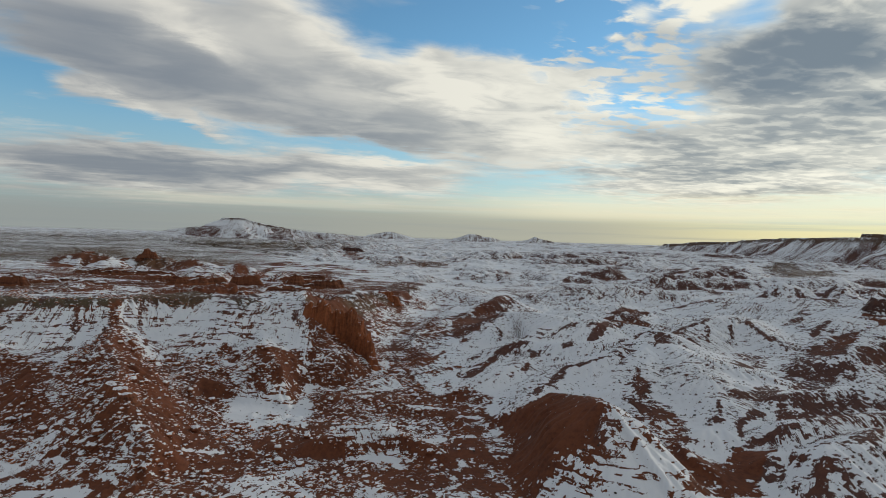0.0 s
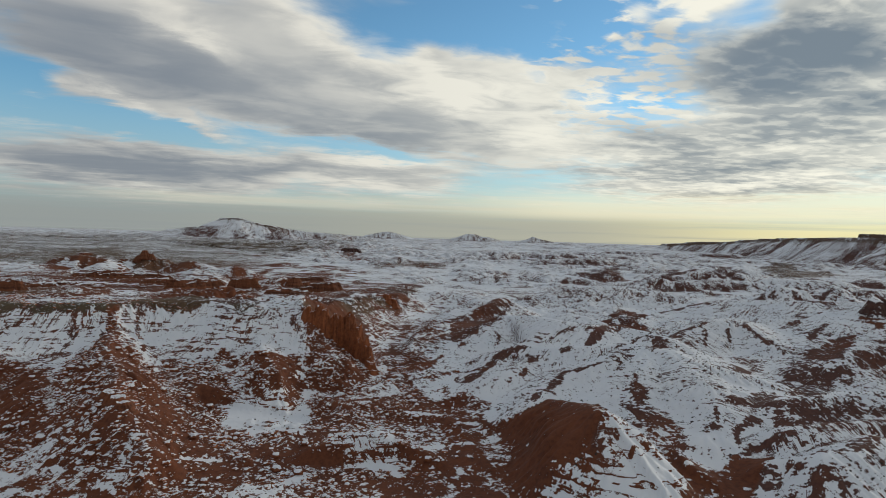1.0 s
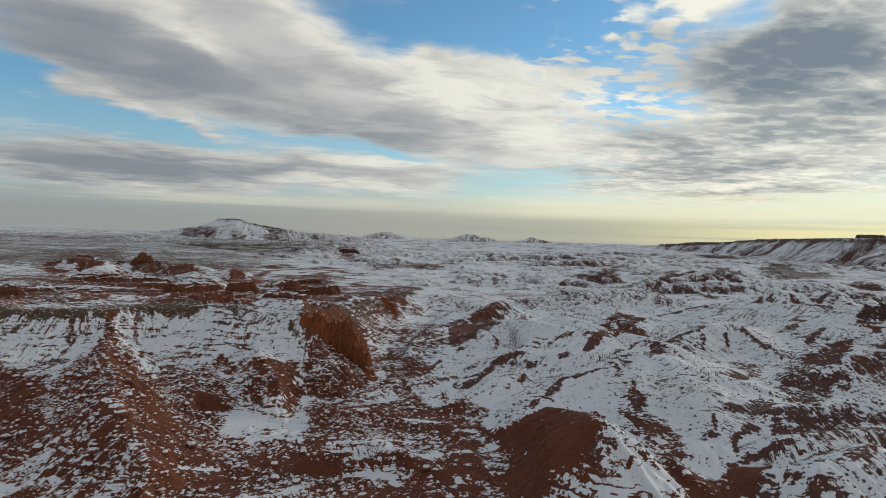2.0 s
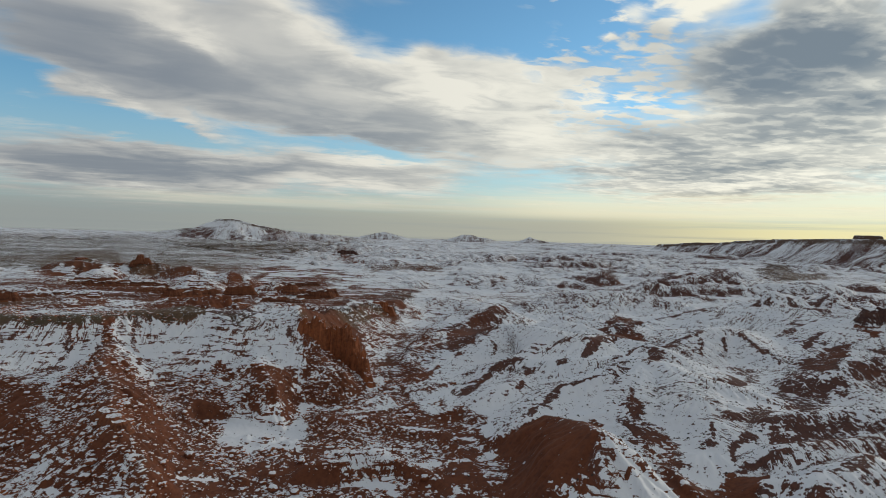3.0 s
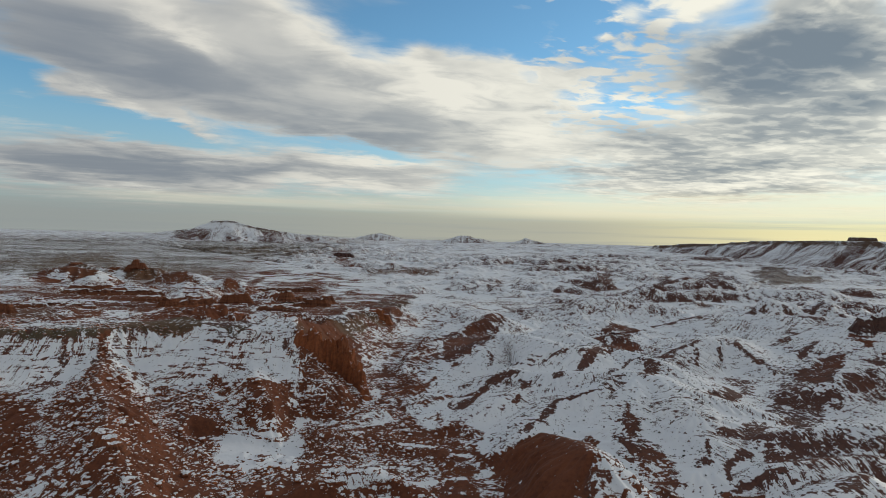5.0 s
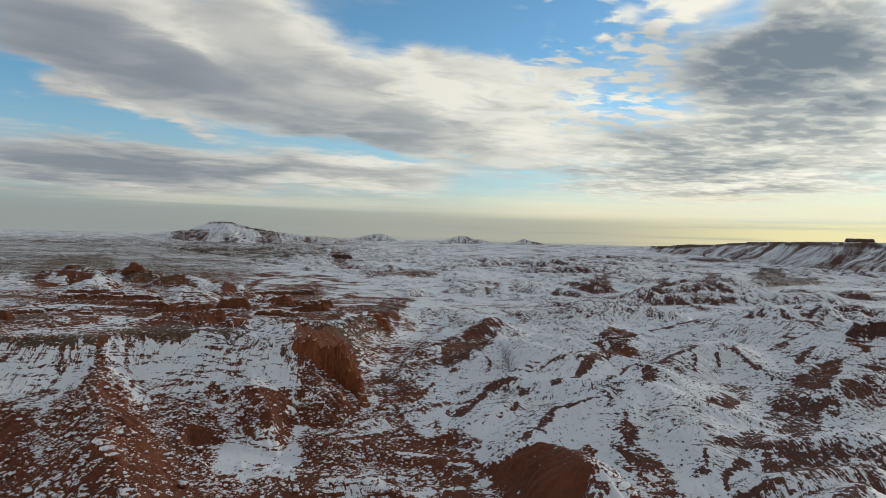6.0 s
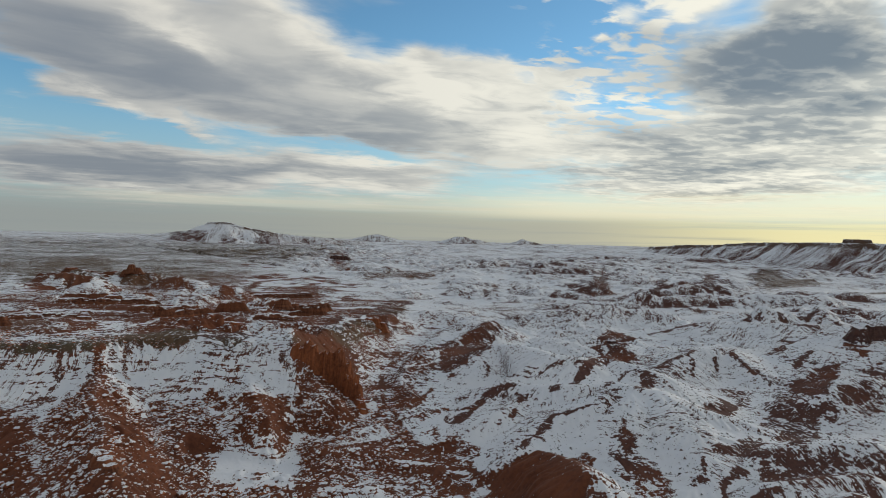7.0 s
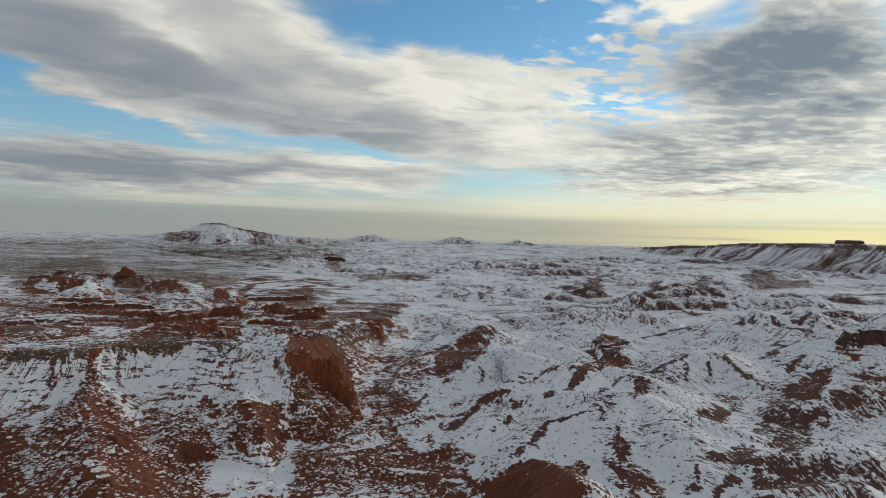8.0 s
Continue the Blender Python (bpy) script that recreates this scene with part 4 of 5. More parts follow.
    C([(-32, 191), (-23, 193), (-14, 187)], 0.6, -0.1, 0.7)
    C([(3, 305), (-8, 290), (-19, 289), (-29, 277)], 1, 0.72, 0.7)
    C([(3, 324), (-12, 328), (-23, 309)], 1.1, 0.72, 0.7)
    C([(-22, 260), (-11, 249), (-4, 249), (3, 270)], 0.9, 0.72, 0.7)
    C([(-22, 295), (-8, 304), (3, 313)], 0.6, -0.1, 0.7)
    C([(-97, 131), (-94, 133), (-88, 134)], 0.9, 0.74, 0.9)
    C([(-62, 146), (-53, 148), (-44, 151), (-36, 160)], 1.2, 0.7, 0.9)
    C([(-62, 148), (-54, 151), (-48, 154)], 0.7, -0.1, 0.9)
    C([(70, 156), (76, 161), (79, 167)], 0.8, 0.7, 0.4)
    C([(96, 166), (106, 165), (116, 162), (123, 162)], 1, 0.7, 0.3)
    C([(96, 162), (104, 161), (116, 151)], 1, 0.7, 0.3)


def blurred(z, r):
    """The mean over a square of 2 r + 1 cells."""
    for axis in (0, 1):
        padded = np.concatenate([np.repeat(np.take(z, [0], axis), r + 1, axis), z, np.repeat(np.take(z, [-1], axis), r, axis)], axis)
        total = np.cumsum(padded, axis)
        n_ = z.shape[axis]
        z = (np.take(total, np.arange(2 * r + 1, 2 * r + 1 + n_), axis) - np.take(total, np.arange(n_), axis)) / (2 * r + 1)
    return z


class Field:
    """A stretch of ground worked out on an even grid, and read off anywhere within it."""

    def __init__(self, x0, x1, y0, y1, cell, near, rounds, drops, seed):
        self.x0, self.x1, self.y0, self.y1, self.cell = x0, x1, y0, y1, cell
        gx_, gy_ = np.meshgrid(np.arange(x0, x1 + cell, cell), np.arange(y0, y1 + cell, cell))
        land = Land(gx_, gy_)
        country(land)
        far_landforms(land)
        if near:
            near_landforms(land)
            crumble(land)
        before = land.z
        land.z, flow = erode(land.z, cell, rounds, drops, seed)
        if near:    # the clay hills beyond the wash keep smoother flanks
            land.z = before + (land.z - before) * (1 - 0.25 * step(gx_, -10, 25))
        # where water runs the snow is gone, where it drops its load the snow lies
        runs = step(np.log(flow + 1.0), 3.8, 5.2)
        # to the right, the flanks that look left are set barer and darker
        left_flanks = step(np.gradient(land.z, cell, axis=1) + 0.3 * np.gradient(land.z, cell, axis=0), 0.12, 0.50) * step(gx_, -20, 40)
        # snow melts out of the creases between the hills
        hollow = blurred(blurred(land.z, 7 if near else 4), 7 if near else 4) - land.z
        creased = step(hollow, 0.55, 1.4) if near else step(hollow, 0.6, 2.4)
        barer = (0.50 if near else 0.38) * creased * step(np.abs(gx_) + gy_, 100, 140) + (0.34 if near else 0.30) * runs + (0.14 if near else 0.28) * left_flanks + np.clip((before - land.z) * 0.35 / max(cell, 0.6), -0.2, 0.25)
        land.bare = land.bare + 0.6 * barer
        if near:
            bare_earth(land)
        else:
            far_cover(land)
        land.bare = land.bare + 0.4 * barer * step(land.bare, -0.06, 0.12)
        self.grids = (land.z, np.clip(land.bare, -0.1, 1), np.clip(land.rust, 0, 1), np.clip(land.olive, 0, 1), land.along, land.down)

    def weight(self, x, y, rim):
        inside = np.minimum(np.minimum(x - self.x0, self.x1 - x), np.minimum(y - self.y0, self.y1 - y))
        return step(inside, 0, rim)

    def read(self, x, y):
        u, v = (x - self.x0) / self.cell, (y - self.y0) / self.cell
        rows, cols = self.grids[0].shape
        u, v = np.clip(u, 0, cols - 1.001), np.clip(v, 0, rows - 1.001)
        i, j = u.astype(int), v.astype(int)
        fx, fy = u - i, v - j
        return [(g[j, i] * (1 - fx) + g[j, i + 1] * fx) * (1 - fy) + (g[j + 1, i] * (1 - fx) + g[j + 1, i + 1] * fx) * fy for g in self.grids]


NEAR = Field(-270, 300, 70, 480, 0.6, True, 12, 40000, 1)
MID = Field(-800, 1000, 380, 1900, 2.4, False, 9, 40000, 2)


def ground_at(x, y):
    """Height, bareness, redness, scrub and the rills' two ways of the ground at places (arrays)."""
    x, y = np.atleast_1d(np.asarray(x, float)), np.atleast_1d(np.asarray(y, float))
    shares = [(field, field.weight(x, y, rim)) for field, rim in ((MID, 120.0), (NEAR, 40.0))]
    wild = np.logical_and(shares[0][1] < 1, shares[1][1] < 1)
    out = [np.zeros(x.shape) for _ in range(6)]
    if wild.any():
        land = Land(x[wild], y[wild])
        country(land)
        for own, theirs in zip(out, (land.z, land.bare, land.rust, land.olive, land.along, land.down)):
            own[wild] = theirs
    for field, share in shares:
        on = share > 0
        if on.any():
            for own, theirs in zip(out, field.read(x[on], y[on])):
                own[on] += share[on] * (theirs - own[on])
    return out


# ---------------------------------------------------------------- the ground, one sheet to the horizon
def sheet(name, verts, faces, mat, attributes=(), smooth=True):
    me = bpy.data.meshes.new(name)
    me.vertices.add(len(verts))
    me.vertices.foreach_set("co", np.asarray(verts, np.float32).ravel())
    faces = np.asarray(faces, np.int32)
    me.loops.add(faces.size)
    me.loops.foreach_set("vertex_index", faces.ravel())
    me.polygons.add(len(faces))
    me.polygons.foreach_set("loop_start", np.arange(len(faces), dtype=np.int32) * faces.shape[1])
    me.polygons.foreach_set("use_smooth", np.full(len(faces), smooth))
    me.update(calc_edges=True)
    for key, values in attributes:
        layer = me.attributes.new(key, "FLOAT", "POINT")
        layer.data.foreach_set("value", np.asarray(values, np.float32))
    me.materials.append(mat)
    return new(name, me)


def build_ground():
    bearing = np.radians(np.concatenate([np.linspace(-180, -44, 70, endpoint=False), np.linspace(-44, 44, 860, endpoint=False), np.linspace(44, 180, 70, endpoint=False)]))
    rings = np.concatenate([np.linspace(0.01, 88, 16), np.geomspace(90, 4950, 1050)])
    rr, bb = np.meshgrid(rings, bearing, indexing="ij")
    x, y = (rr * np.sin(bb)).ravel(), (rr * np.cos(bb)).ravel()
    z, bare, rust, olive, along, down = ground_at(x, y)
    nr, nb = rr.shape
    k = np.arange(nr * nb).reshape(nr, nb)
    a, b = k[:-1], k[1:]
    faces = np.stack([a, np.roll(a, -1, 1), np.roll(b, -1, 1), b], -1).reshape(-1, 4)[:, ::-1]
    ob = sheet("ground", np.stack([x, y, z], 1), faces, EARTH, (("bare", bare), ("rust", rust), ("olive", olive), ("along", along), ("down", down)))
    return tagged(ob, "red and grey badland earth under thin patchy snow", "ground", kind="structure")


ground = build_ground()


# ---------------------------------------------------------------- far landforms that stand by themselves
def thing(name, x, y, z, label, category, group=""):
    ob = new(name)
    ob.empty_display_size = 1.0
    ob.matrix_basis = pose(x, y, z)
    return tagged(ob, label, category, group)


def under(ob, parent):
    ob.parent = parent
    ob.matrix_parent_inverse = parent.matrix_basis.inverted()
    return ob


def landform(name, label, category, pts, half_top, cap, slope, cell, seed, bare=0.25, rust=0.2, dip=3.0, group=""):
    """A butte or mesa: a flat or rounded crest along pts, a dark band of cap rock, and gullied slopes that run out into the ground."""
    tall = max(p[2] for p in pts)
    reach = half_top + (tall - 10) / slope
    x, y = np.meshgrid(np.arange(min(p[0] for p in pts) - reach, max(p[0] for p in pts) + reach, cell),
                       np.arange(min(p[1] for p in pts) - reach, max(p[1] for p in pts) + reach, cell))
    wx, wy = x + 7 * cell * fbm(x, y, 22 * cell, 3, seed=seed), y + 7 * cell * fbm(x, y, 22 * cell, 3, seed=seed + 9)
    d, side, z, along = to_line(wx, wy, pts)
    out = np.maximum(d - half_top, 0)
    gully = np.abs(perlin(along / (9 * cell), out / (60 * cell), seed + 2)) + 0.5 * np.abs(perlin(along / (4 * cell), out / (50 * cell), seed + 3))
    h = z - cap * step(out, 0.2 * cell, 1.6 * cell) - slope * out * (1 - 0.25 * np.exp(-out / (6 * cell))) - 0.10 * tall * gully * step(out, cell, 8 * cell)
    h += 0.5 * cell * 0.3 * fbm(x, y, 4 * cell, 2, seed=seed + 5) - dip * step(d, half_top * 0.2, half_top) * 0.2
    base = ground_at(x.ravel(), y.ravel())[0].reshape(x.shape) - 2.0
    rows, cols = x.shape
    k = np.arange(rows * cols).reshape(rows, cols)
    faces = np.stack([k[:-1, :-1], k[:-1, 1:], k[1:, 1:], k[1:, :-1]], -1).reshape(-1, 4)
    above = (h > base).ravel()[faces].any(1)
    top = (out < 2.0 * cell).ravel()[faces].any(1)
    verts = np.stack([x, y, np.maximum(h, base - 4)], -1).reshape(-1, 3)
    streaks = 0.35 * step(gully, 0.12, 0.4)
    banded = np.clip(bare + streaks + (0.6 if cap else 0.0) * step(out, 2.2 * cell, 0.4 * cell) * (out > 0.05), 0, 1).ravel()
    at = np.array(pts).mean(0)
    parent = thing(name, at[0], at[1], float(base.min()), label, category, group)
    for part_name, chosen in (("slope", np.logical_and(above, ~top)), ("cap_rock", np.logical_and(above, top))):
        f = faces[chosen]
        used, index = np.unique(f, return_inverse=True)
        ob = sheet(part_name, verts[used], index.reshape(-1, 4), EARTH,
                   (("bare", banded[used]), ("rust", np.full(len(used), rust)), ("along", (along / cell).ravel()[used]), ("down", (out / cell).ravel()[used]), ("olive", np.full(len(used), 0.4 if part_name == "cap_rock" else 0.0))))
        under(ob, parent)
    return parent


landform("butte", "broad snow-streaked butte with a flat dark rim above the plain", "butte",
         [(-968, 2600, 116), (-905, 2606, 118), (-848, 2600, 116), (-800, 2610, 99), (-735, 2625, 82)], 9, 4, 0.50, 6, 301, 0.10)
landform("hill", "long low snowy shoulder running out from the butte", "hill",
         [(-1150, 2560, 62), (-1090, 2600, 74), (-900, 2640, 88), (-700, 2640, 78), (-520, 2700, 62), (-380, 2800, 50)], 10, 0, 0.30, 11, 311, 0.34)
for label, line, seed in (
        ("small pointed snowy peak on the far plain", [(-470, 3900, 62), (-353, 3900, 86), (-230, 3900, 64)], 321),
        ("low double-topped snowy peak on the far plain", [(90, 3900, 58), (168, 3900, 84), (243, 3900, 84), (330, 3910, 58)], 331),
        ("lone cone-shaped snowy peak on the far plain", [(540, 3900, 56), (616, 3900, 82), (700, 3900, 56)], 341)):
    landform("peak", label, "peak", line, 4, 0, 0.42, 12, seed, 0.28, group="far peaks")
landform("mesa", "long dark-rimmed mesa with snowy gullied flanks", "mesa",
         [(1072, 2700, 60), (1135, 2500, 72), (1167, 2200, 79), (1137, 2000, 87), (1085, 1650, 89), (1062, 1500, 90), (1062, 1400, 89), (1090, 1250, 86), (1180, 1100, 84)],
         55, 6, 0.55, 8, 351, 0.27, 0.1)
landform("mesa", "small blocky caprock standing on the rim of the mesa", "mesa",
         [(1052, 1462, 99), (1082, 1446, 99)], 11, 9, 0.9, 3, 361, 0.55, 0.1)


# ---------------------------------------------------------------- red rock outcrops
def rock_material(name, low, high, hold=0.66, flutes=False):
    m, n = material(name)
    place = n.node("ShaderNodeNewGeometry")
    facing = n.node("ShaderNodeSeparateXYZ")
    n.link(place.outputs["Normal"], facing.inputs[0])
    where = n.node("ShaderNodeSeparateXYZ")
    n.link(place.outputs["Position"], where.inputs[0])
    fine = n.noise(place.outputs["Position"], 0.8, 8.0, 0.65)
    across, rise = (0.28, 0.10) if flutes else (0.02, 0.55)
    layers = n.noise(n.xyz(n.mul(where.outputs[0], across), n.mul(where.outputs[1], across), n.mul(where.outputs[2], rise)), 1.0, 4.0, 0.6)
    rock = n.mix(n.smooth(n.add(n.mul(fine, 0.5), n.mul(layers, 0.5)), 0.38, 0.62), low, high)
    snow = n.smooth(n.add(facing.outputs[2], n.mul(n.sub(fine, 0.5), 1.2)), hold, hold + 0.12)
    finish(n, n.mix(snow, rock, (0.80, 0.81, 0.83)), 0.85, n.add(fine, n.mul(layers, 0.6)), 0.8, 0.5)
    return m


RED_ROCK = rock_material("red_rock", (0.16, 0.050, 0.020), (0.40, 0.135, 0.052))
SPIRE_ROCK = rock_material("spire_rock", (0.16, 0.050, 0.020), (0.31, 0.098, 0.038), 0.78, True)
LEDGE_ROCK = rock_material("ledge_rock", (0.085, 0.032, 0.017), (0.22, 0.076, 0.034), 0.78)
DARK_ROCK = rock_material("dark_rock", (0.050, 0.026, 0.022), (0.105, 0.050, 0.038))


def pillar_mesh(name, length, width, tall, seed, mat):
    """A fluted block of soft rock with an uneven top and a spread foot, its base at the origin."""
    rng = random.Random(seed)
    n, levels = 44, 9
    angle = np.linspace(0, 2 * math.pi, n, endpoint=False)
    flute = 0.20 * np.abs(perlin(np.cos(angle) * 2.6 + seed, np.sin(angle) * 2.6, seed)) * 2 + 0.12 * perlin(np.cos(angle) * 3 + seed, np.sin(angle) * 6, seed + 1)
    bulge = perlin(np.cos(angle) * 0.9 - seed, np.sin(angle) * 0.9, seed + 2)
    verts = []
    for k in range(levels):
        t = k / (levels - 1)
        flare = 1 + 0.55 * (1 - t) ** 2.4 + 0.015 * math.sin(t * 17 + seed)
        r = flare * (1 - 0.9 * flute + 0.35 * bulge) * (1.0 - 0.30 * t ** 3)
        top = tall * (0.92 + 0.40 * perlin(np.cos(angle) * 1.7 + seed, np.sin(angle) * 1.7, seed + 4))
        verts += [(length / 2 * a, width / 2 * b, c) for a, b, c in zip(r * np.cos(angle), r * np.sin(angle), -1.5 + (top + 1.5) * t)]
    for share in (0.6, 0.3):
        for a in angle:
            lift = tall * (1.0 + 0.12 * (1 - share) + 0.34 * float(perlin(np.array([math.cos(a) * 1.7 * share + seed]), np.array([math.sin(a) * 1.7 * share]), seed + 4)[0])) + rng.uniform(0, 0.04) * tall
            verts.append((length / 2 * share * math.cos(a), width / 2 * share * math.sin(a), lift))
    rings = levels + 2
    faces = [(k * n + i, k * n + (i + 1) % n, (k + 1) * n + (i + 1) % n, (k + 1) * n + i) for k in range(rings - 1) for i in range(n)]
    me = bpy.data.meshes.new(name)
    me.from_pydata(verts, [], faces + [tuple((rings - 1) * n + i for i in range(n))])
    me.materials.append(mat)
    return me


def nugget(seed, sides=7):
    """A small uneven lump about 1 across: three rings of points, closed above and below."""
    rng = random.Random(seed)
    verts, faces = [(0, 0, -0.35)], []
    for level, (zed, r) in enumerate(((-0.2, 0.46), (0.12, 0.5), (0.34, 0.30))):
        for i in range(sides):
            a = 2 * math.pi * (i + rng.uniform(-0.25, 0.25)) / sides
            q = r * rng.uniform(0.75, 1.2)
            verts.append((q * math.cos(a), q * math.sin(a), zed + rng.uniform(-0.07, 0.07)))
    verts.append((0, 0, 0.42))
    last = len(verts) - 1
    for i in range(sides):
        j = (i + 1) % sides
        faces.append((0, 1 + j, 1 + i))
        for level in range(2):
            a, b_ = 1 + level * sides, 1 + (level + 1) * sides
            faces += [(a + i, a + j, b_ + j), (a + i, b_ + j, b_ + i)]
        faces.append((1 + 2 * sides + i, 1 + 2 * sides + j, last))
    return np.array(verts), np.array(faces)


FALLEN = []
for k in range(5):
    v, f = nugget(450 + k, 6)
    me = bpy.data.meshes.new("fallen_block")
    me.from_pydata([tuple(q) for q in v], [], [tuple(int(i) for i in one) for one in f])
    me.materials.append(RED_ROCK)
    FALLEN.append(me)


def outcrop(label, line, blocks, tall, width, mat, seed, name="rock_outcrop", group="rock outcrops", spread=1.25, top=None):
    """A wall of fluted pillars along a line from (x, y) to (x, y), tall metres high or up to the heights top (at its two ends)."""
    (ax, ay), (bx, by) = line
    rng = random.Random(seed)
    turn = math.degrees(math.atan2(by - ay, bx - ax))
    reach = math.hypot(bx - ax, by - ay)
    mid = ground_at([(ax + bx) / 2], [(ay + by) / 2])[0][0]
    parent = thing(name, (ax + bx) / 2, (ay + by) / 2, mid, label, "rock outcrop", group)
    for i in range(6 + 2 * blocks):
        t, off = rng.uniform(-0.1, 1.1), rng.choice((-1, 1)) * width * rng.uniform(0.55, 1.2)
        x, y = ax + t * (bx - ax) - off * (by - ay) / reach, ay + t * (by - ay) + off * (bx - ax) / reach
        size = rng.uniform(0.6, 1.8)
        ob = new("fallen_block", FALLEN[i % len(FALLEN)])
        ob.matrix_basis = pose(x, y, ground_at([x], [y])[0][0] + 0.07 * size, 0, 0, rng.uniform(0, 360)) @ Matrix.Diagonal((size, size, 0.7 * size, 1))
        under(ob, parent)
    for i in range(blocks):
        t = (i + 0.5) / blocks
        x, y = ax + t * (bx - ax), ay + t * (by - ay)
        foot = ground_at([x], [y])[0][0]
        h = tall * rng.uniform(0.72, 1.12) if top is None else max(1.5, (top[0] + t * (top[1] - top[0]) - foot + 0.6) * rng.uniform(0.60, 1.05))
        ob = new("pillar", pillar_mesh("pillar", reach / blocks * spread * rng.uniform(1.0, 1.35), width * rng.uniform(0.8, 1.2), h, seed + i * 7, mat))
        ob.matrix_basis = pose(x, y, foot - 0.6, 0, 0, turn + rng.uniform(-12, 12))
        under(ob, parent)
    return parent


outcrop("orange-red fluted cliff of mudstone spires at the tableland's corner", ((-58, 254), (-38, 255)), 8, 10, 6.0, SPIRE_ROCK, 401, spread=1.7, top=(30.5, 30))
outcrop("dark red fluted cliff behind the orange spires", ((-39, 256), (-28, 243)), 8, 9, 5.5, SPIRE_ROCK, 406, spread=1.6, top=(29, 14))
outcrop("ragged red rock wall falling towards the wash", ((-29, 243), (-25, 236)), 4, 6, 4, SPIRE_ROCK, 411, spread=1.6, top=(13, 8))
outcrop("square red sandstone bluff with snow on top", ((-127, 342), (-110, 345)), 4, 10, 8, SPIRE_ROCK, 421, spread=1.9, top=(25.5, 25.5))
outcrop("red rock buttress above the snowy slope", ((-40, 388), (-29, 384)), 3, 9, 7, SPIRE_ROCK, 431, spread=1.9, top=(23, 23))
outcrop("low broken red ledge on the tableland", ((-150, 330), (-118, 356)), 6, 4.5, 6, LEDGE_ROCK, 441, spread=1.6)
outcrop("stubby red rock knob on the tableland", ((-140, 398), (-126, 402)), 2, 8, 7, LEDGE_ROCK, 451, spread=1.6)
outcrop("low red rock ledge with snow on it", ((-110, 432), (-78, 452)), 5, 6, 8, LEDGE_ROCK, 461, spread=1.6)
outcrop("dark red ledge behind the spires", ((-90, 385), (-70, 392)), 3, 5, 6, LEDGE_ROCK, 471, spread=1.6)
outcrop("red rock wedge on the tableland's rim", ((-205, 268), (-192, 272)), 2, 5, 6, LEDGE_ROCK, 481, spread=1.6)
outcrop("far red bluff on the tableland", ((-420, 690), (-370, 745)), 7, 5.5, 12, LEDGE_ROCK, 491, spread=1.6)
outcrop("far red rock knob beside the long bluff", ((-362, 705), (-346, 712)), 3, 7, 10, LEDGE_ROCK, 501, spread=1.6)
outcrop("rounded orange rock knob on the red spur", ((-88, 158), (-79, 149)), 4, 1.9, 6, LEDGE_ROCK, 511, spread=1.5)
for label, line, blocks, tall, seed in (
        ("long low red ledge with snow lying along it", ((-235, 300), (-180, 318)), 8, 2.6, 551),
        ("broken dark red ledge on the tableland", ((-175, 352), (-128, 362)), 7, 3.2, 561),
        ("low red rock step across the snowy tableland", ((-230, 372), (-175, 384)), 8, 3.4, 571),
        ("weathered red ledge between white knolls", ((-255, 420), (-205, 428)), 6, 4.0, 581),
        ("red rock step near the tableland's edge", ((-108, 372), (-82, 366)), 5, 3.0, 591),
        ("long red bluff below the far knolls", ((-330, 520), (-255, 540)), 8, 5.0, 601),
        ("far red ledge running towards the wash", ((-200, 560), (-120, 590)), 8, 5.0, 611),
        ("faded red bluff on the far tableland", ((-520, 800), (-420, 830)), 8, 7.0, 621)):
    outcrop(label, line, blocks, tall, 6.0 + tall, LEDGE_ROCK, seed, spread=1.6)
outcrop("dark brown rock ledge among the snowy hills", ((108, 352), (124, 358)), 3, 5, 7, DARK_ROCK, 521)
outcrop("dark far rock cliff on the plain", ((-215, 1290), (-178, 1300)), 3, 13, 16, DARK_ROCK, 531)
outcrop("brown rock cliff at the edge of the snowy hills", ((228, 312), (262, 318)), 4, 7, 9, DARK_ROCK, 541)


# ---------------------------------------------------------------- stones and scrub
def strew(name, label, category, places, low, high, flat, mat, seed):
    """Many small lumps on the ground, as one object."""
    rng = np.random.default_rng(seed)
    kinds = [nugget(seed + k, 5) for k in range(6)]
    x, y = places
    z = ground_at(x, y)[0]
    size = low + (high - low) * rng.random(len(x)) ** 2.2
    turn = rng.uniform(0, 2 * math.pi, len(x))
    verts, faces, count = [], [], 0
    for k, (v, f) in enumerate(kinds):
        mine = np.arange(len(x)) % len(kinds) == k
        c, s_ = np.cos(turn[mine])[:, None], np.sin(turn[mine])[:, None]
        q = size[mine][:, None]
        vx = x[mine][:, None] + q * (v[:, 0] * c - v[:, 1] * s_)
        vy = y[mine][:, None] + q * (v[:, 0] * s_ + v[:, 1] * c)
        vz = z[mine][:, None] + q * flat * (v[:, 2] + 0.15)
        verts.append(np.stack([vx, vy, vz], -1).reshape(-1, 3))
        n_ = int(mine.sum())
        faces.append((f[None] + (np.arange(n_) * len(v))[:, None, None] + count).reshape(-1, 3))
        count += n_ * len(v)
    ob = sheet(name, np.concatenate(verts), np.concatenate(faces), mat, smooth=False)
    return tagged(ob, label, category, kind="stuff")


def scatter(seed, count, x0, x1, y0, y1, want):
    """Random places within a stretch of the plan, kept by a chance want(bare, rust, x, y)."""
    rng = np.random.default_rng(seed)
    x, y = rng.uniform(x0, x1, count), rng.uniform(y0, y1, count)
    z, bare, rust, olive, along, down = ground_at(x, y)
    keep = rng.random(count) < want(bare, rust, x, y)
    return x[keep], y[keep]


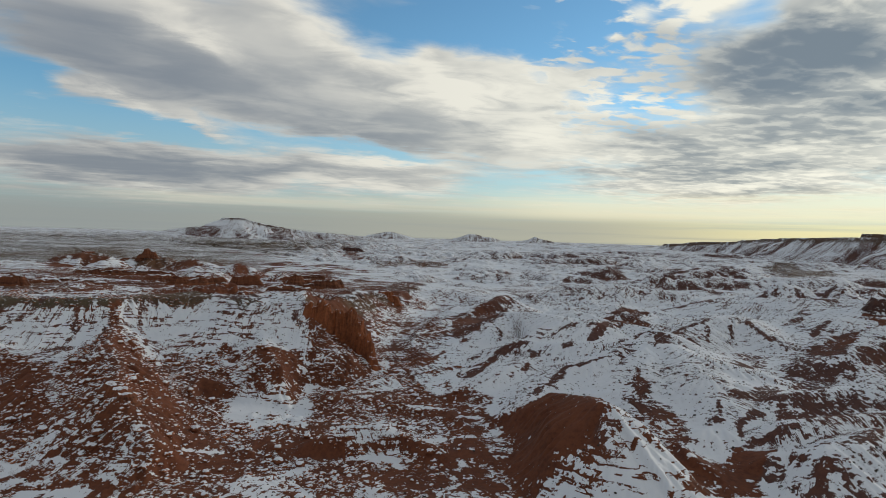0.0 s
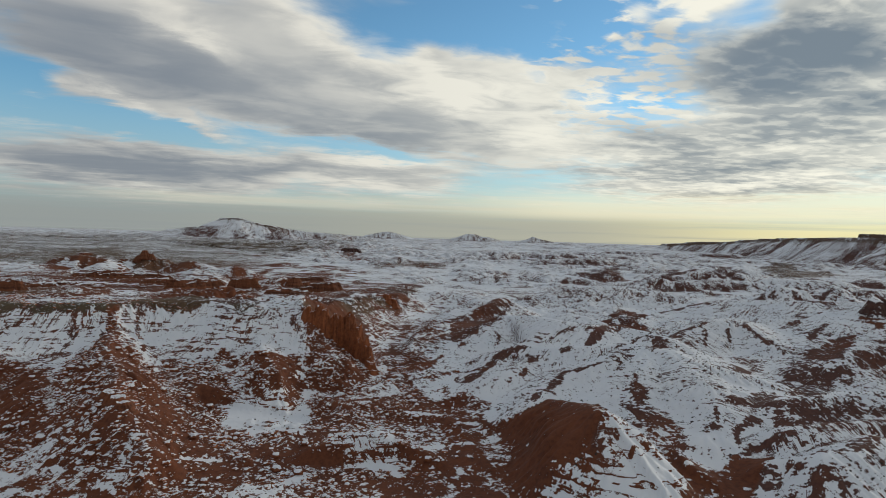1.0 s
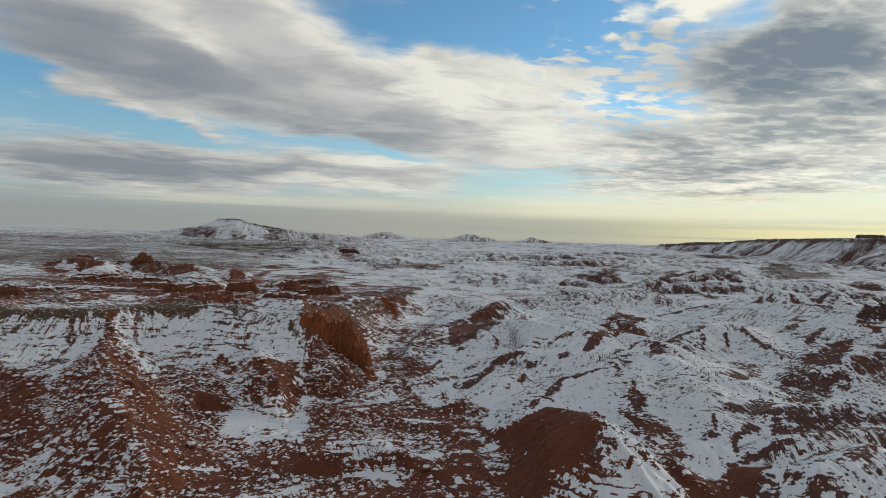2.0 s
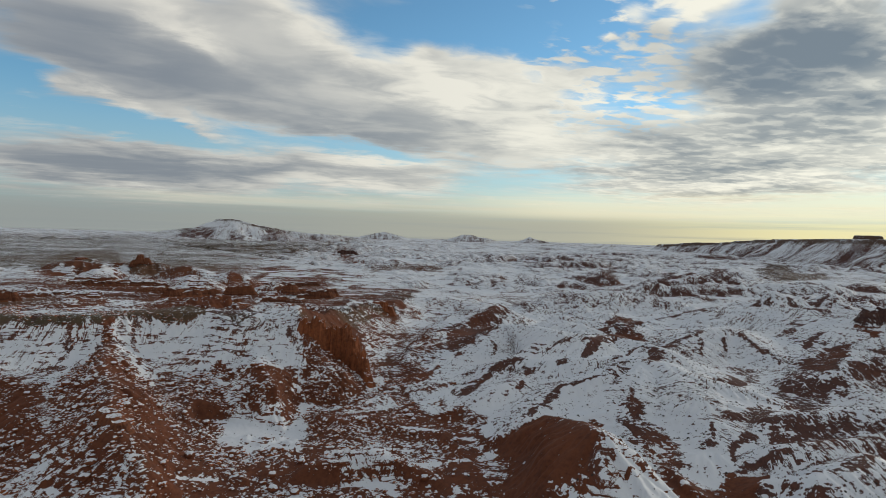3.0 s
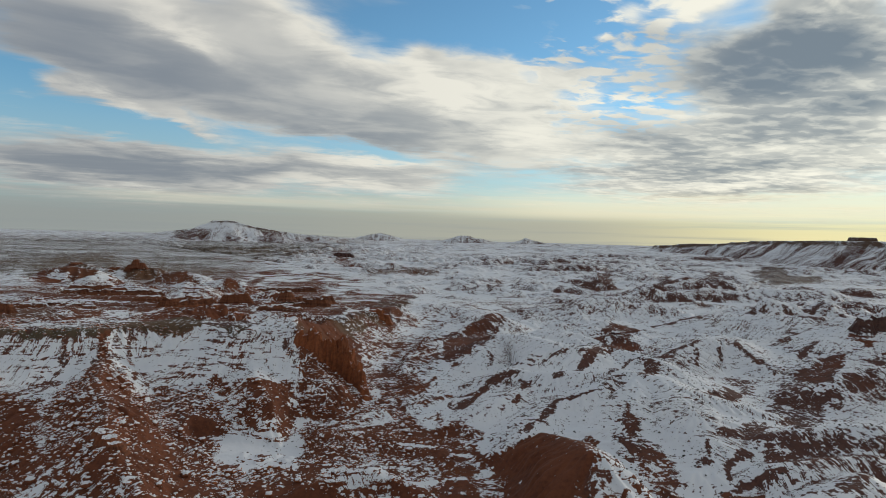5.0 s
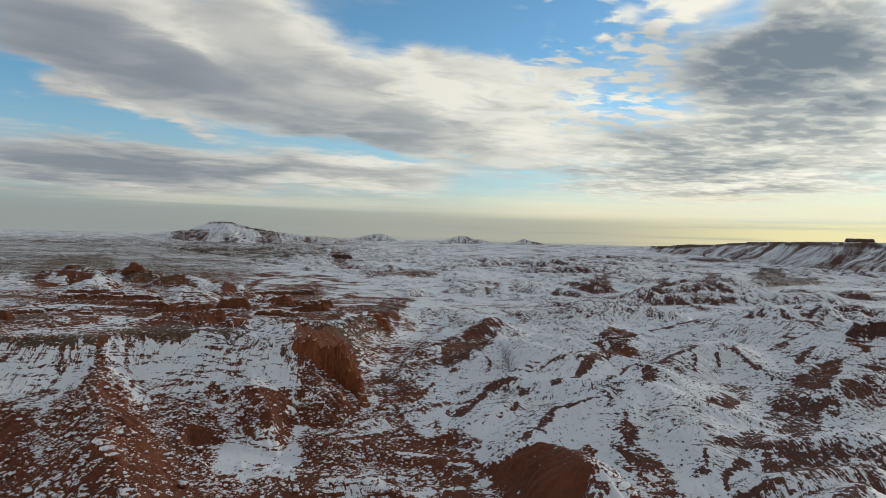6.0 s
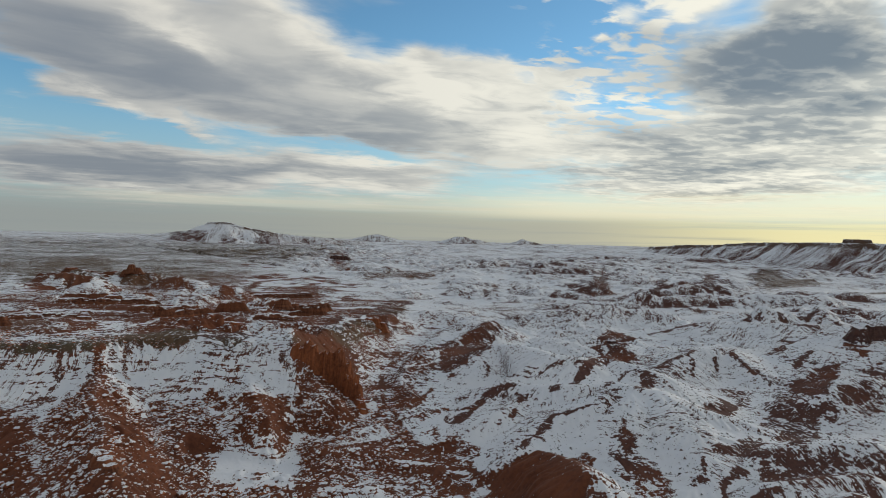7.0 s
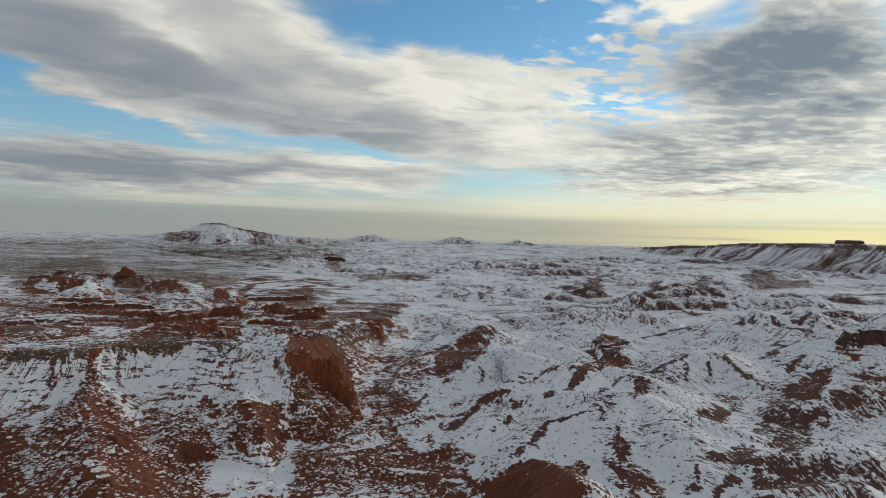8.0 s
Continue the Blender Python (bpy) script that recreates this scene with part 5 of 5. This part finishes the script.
m, n = material("scrub")
grainy = n.noise(n.node("ShaderNodeNewGeometry").outputs["Position"], 3.0, 3.0)
finish(n, n.mix(grainy, (0.028, 0.024, 0.020), (0.075, 0.060, 0.045)), 0.9)
SCRUB = m

patchy = lambda x, y, size, seed: step(fbm(x, y, size, 3, seed=seed), -0.25, 0.3)
strew("scrub", "small dark leafless desert shrubs dotted over the snow", "shrubs",
      scatter(601, 44000, -150, 300, 110, 470, lambda bare, rust, x, y: step(bare, 0.65, 0.2) * (0.35 + 0.65 * step(x, -10, 40)) * (0.1 + 0.9 * patchy(x, y, 30.0, 610)) * step(y, 600, 150)),
      0.18, 0.75, 0.8, SCRUB, 620)
strew("stones", "small red stones with snow lying on their tops", "stones",
      scatter(602, 24000, -190, 12, 108, 262, lambda bare, rust, x, y: step(bare, 0.2, 0.5) * step(x, 8, -20) * (0.08 + 0.92 * patchy(x, y, 16.0, 630))),
      0.3, 1.8, 0.62, RED_ROCK, 640)

# boulders large enough to be told apart, each with its cap of snow
m, n = material("fresh_snow")
drift = n.noise(n.node("ShaderNodeNewGeometry").outputs["Position"], 2.0, 5.0, 0.6)
finish(n, n.mix(n.smooth(drift, 0.3, 0.7), (0.74, 0.76, 0.80), (0.84, 0.85, 0.87)), 0.65, drift, 0.4, 0.1)
SNOW = m
RED_BARE = rock_material("bare_red_rock", (0.11, 0.036, 0.017), (0.26, 0.085, 0.036), 1.4)


def boulder(seed):
    """A rough block about 1 across with a lens of snow on it."""
    v, f = nugget(seed, 9)
    me = bpy.data.meshes.new("boulder")
    me.from_pydata([tuple(p) for p in v], [], [tuple(int(i) for i in t) for t in f])
    me.materials.append(RED_BARE)
    ob = tagged(new("boulder", me), "red sandstone boulder capped with snow, on the red slope", "boulder", "boulders under the rim")
    first = 1 + 9
    top = v[first:].copy()
    top[:9] = top[:9] * (0.80, 0.80, 1.0) + (0, 0, 0.12)
    top[9:18] = top[9:18] * (0.95, 0.95, 1.0) + (0, 0, 0.10)
    top[18] += (0, 0, 0.10)
    faces = [tuple(int(i) - first for i in t) for t in f if min(t) >= first]
    cap = bpy.data.meshes.new("snow_cap")
    cap.from_pydata([tuple(p) for p in top], [], faces + [tuple(range(8, -1, -1))])
    cap.materials.append(SNOW)
    cap_ob = new("snow_cap", cap)
    cap_ob.parent = ob
    cap_ob["label"] = "white snow cap"
    return ob


originals = [boulder(700 + k) for k in range(6)]
bx, by = scatter(603, 900, -165, 10, 118, 240, lambda bare, rust, x, y: 0.35 * step(bare, 0.25, 0.5))
bz = ground_at(bx, by)[0]
for k, (x_, y_, z_) in enumerate(zip(bx, by, bz)):
    if k == 200:
        break
    size = 1.3 + 2.0 * random.random() ** 2
    at = pose(x_, y_, z_ + 0.12 * size, 0, 0, random.uniform(0, 360))
    shape = Matrix.Diagonal((size, size * random.uniform(0.7, 1.0), size * random.uniform(0.5, 0.8), 1))
    if k < 6:
        originals[k].matrix_basis = at @ shape
    else:
        ob = copy_thing(originals[k % 6], at)
        ob.matrix_basis = at @ shape
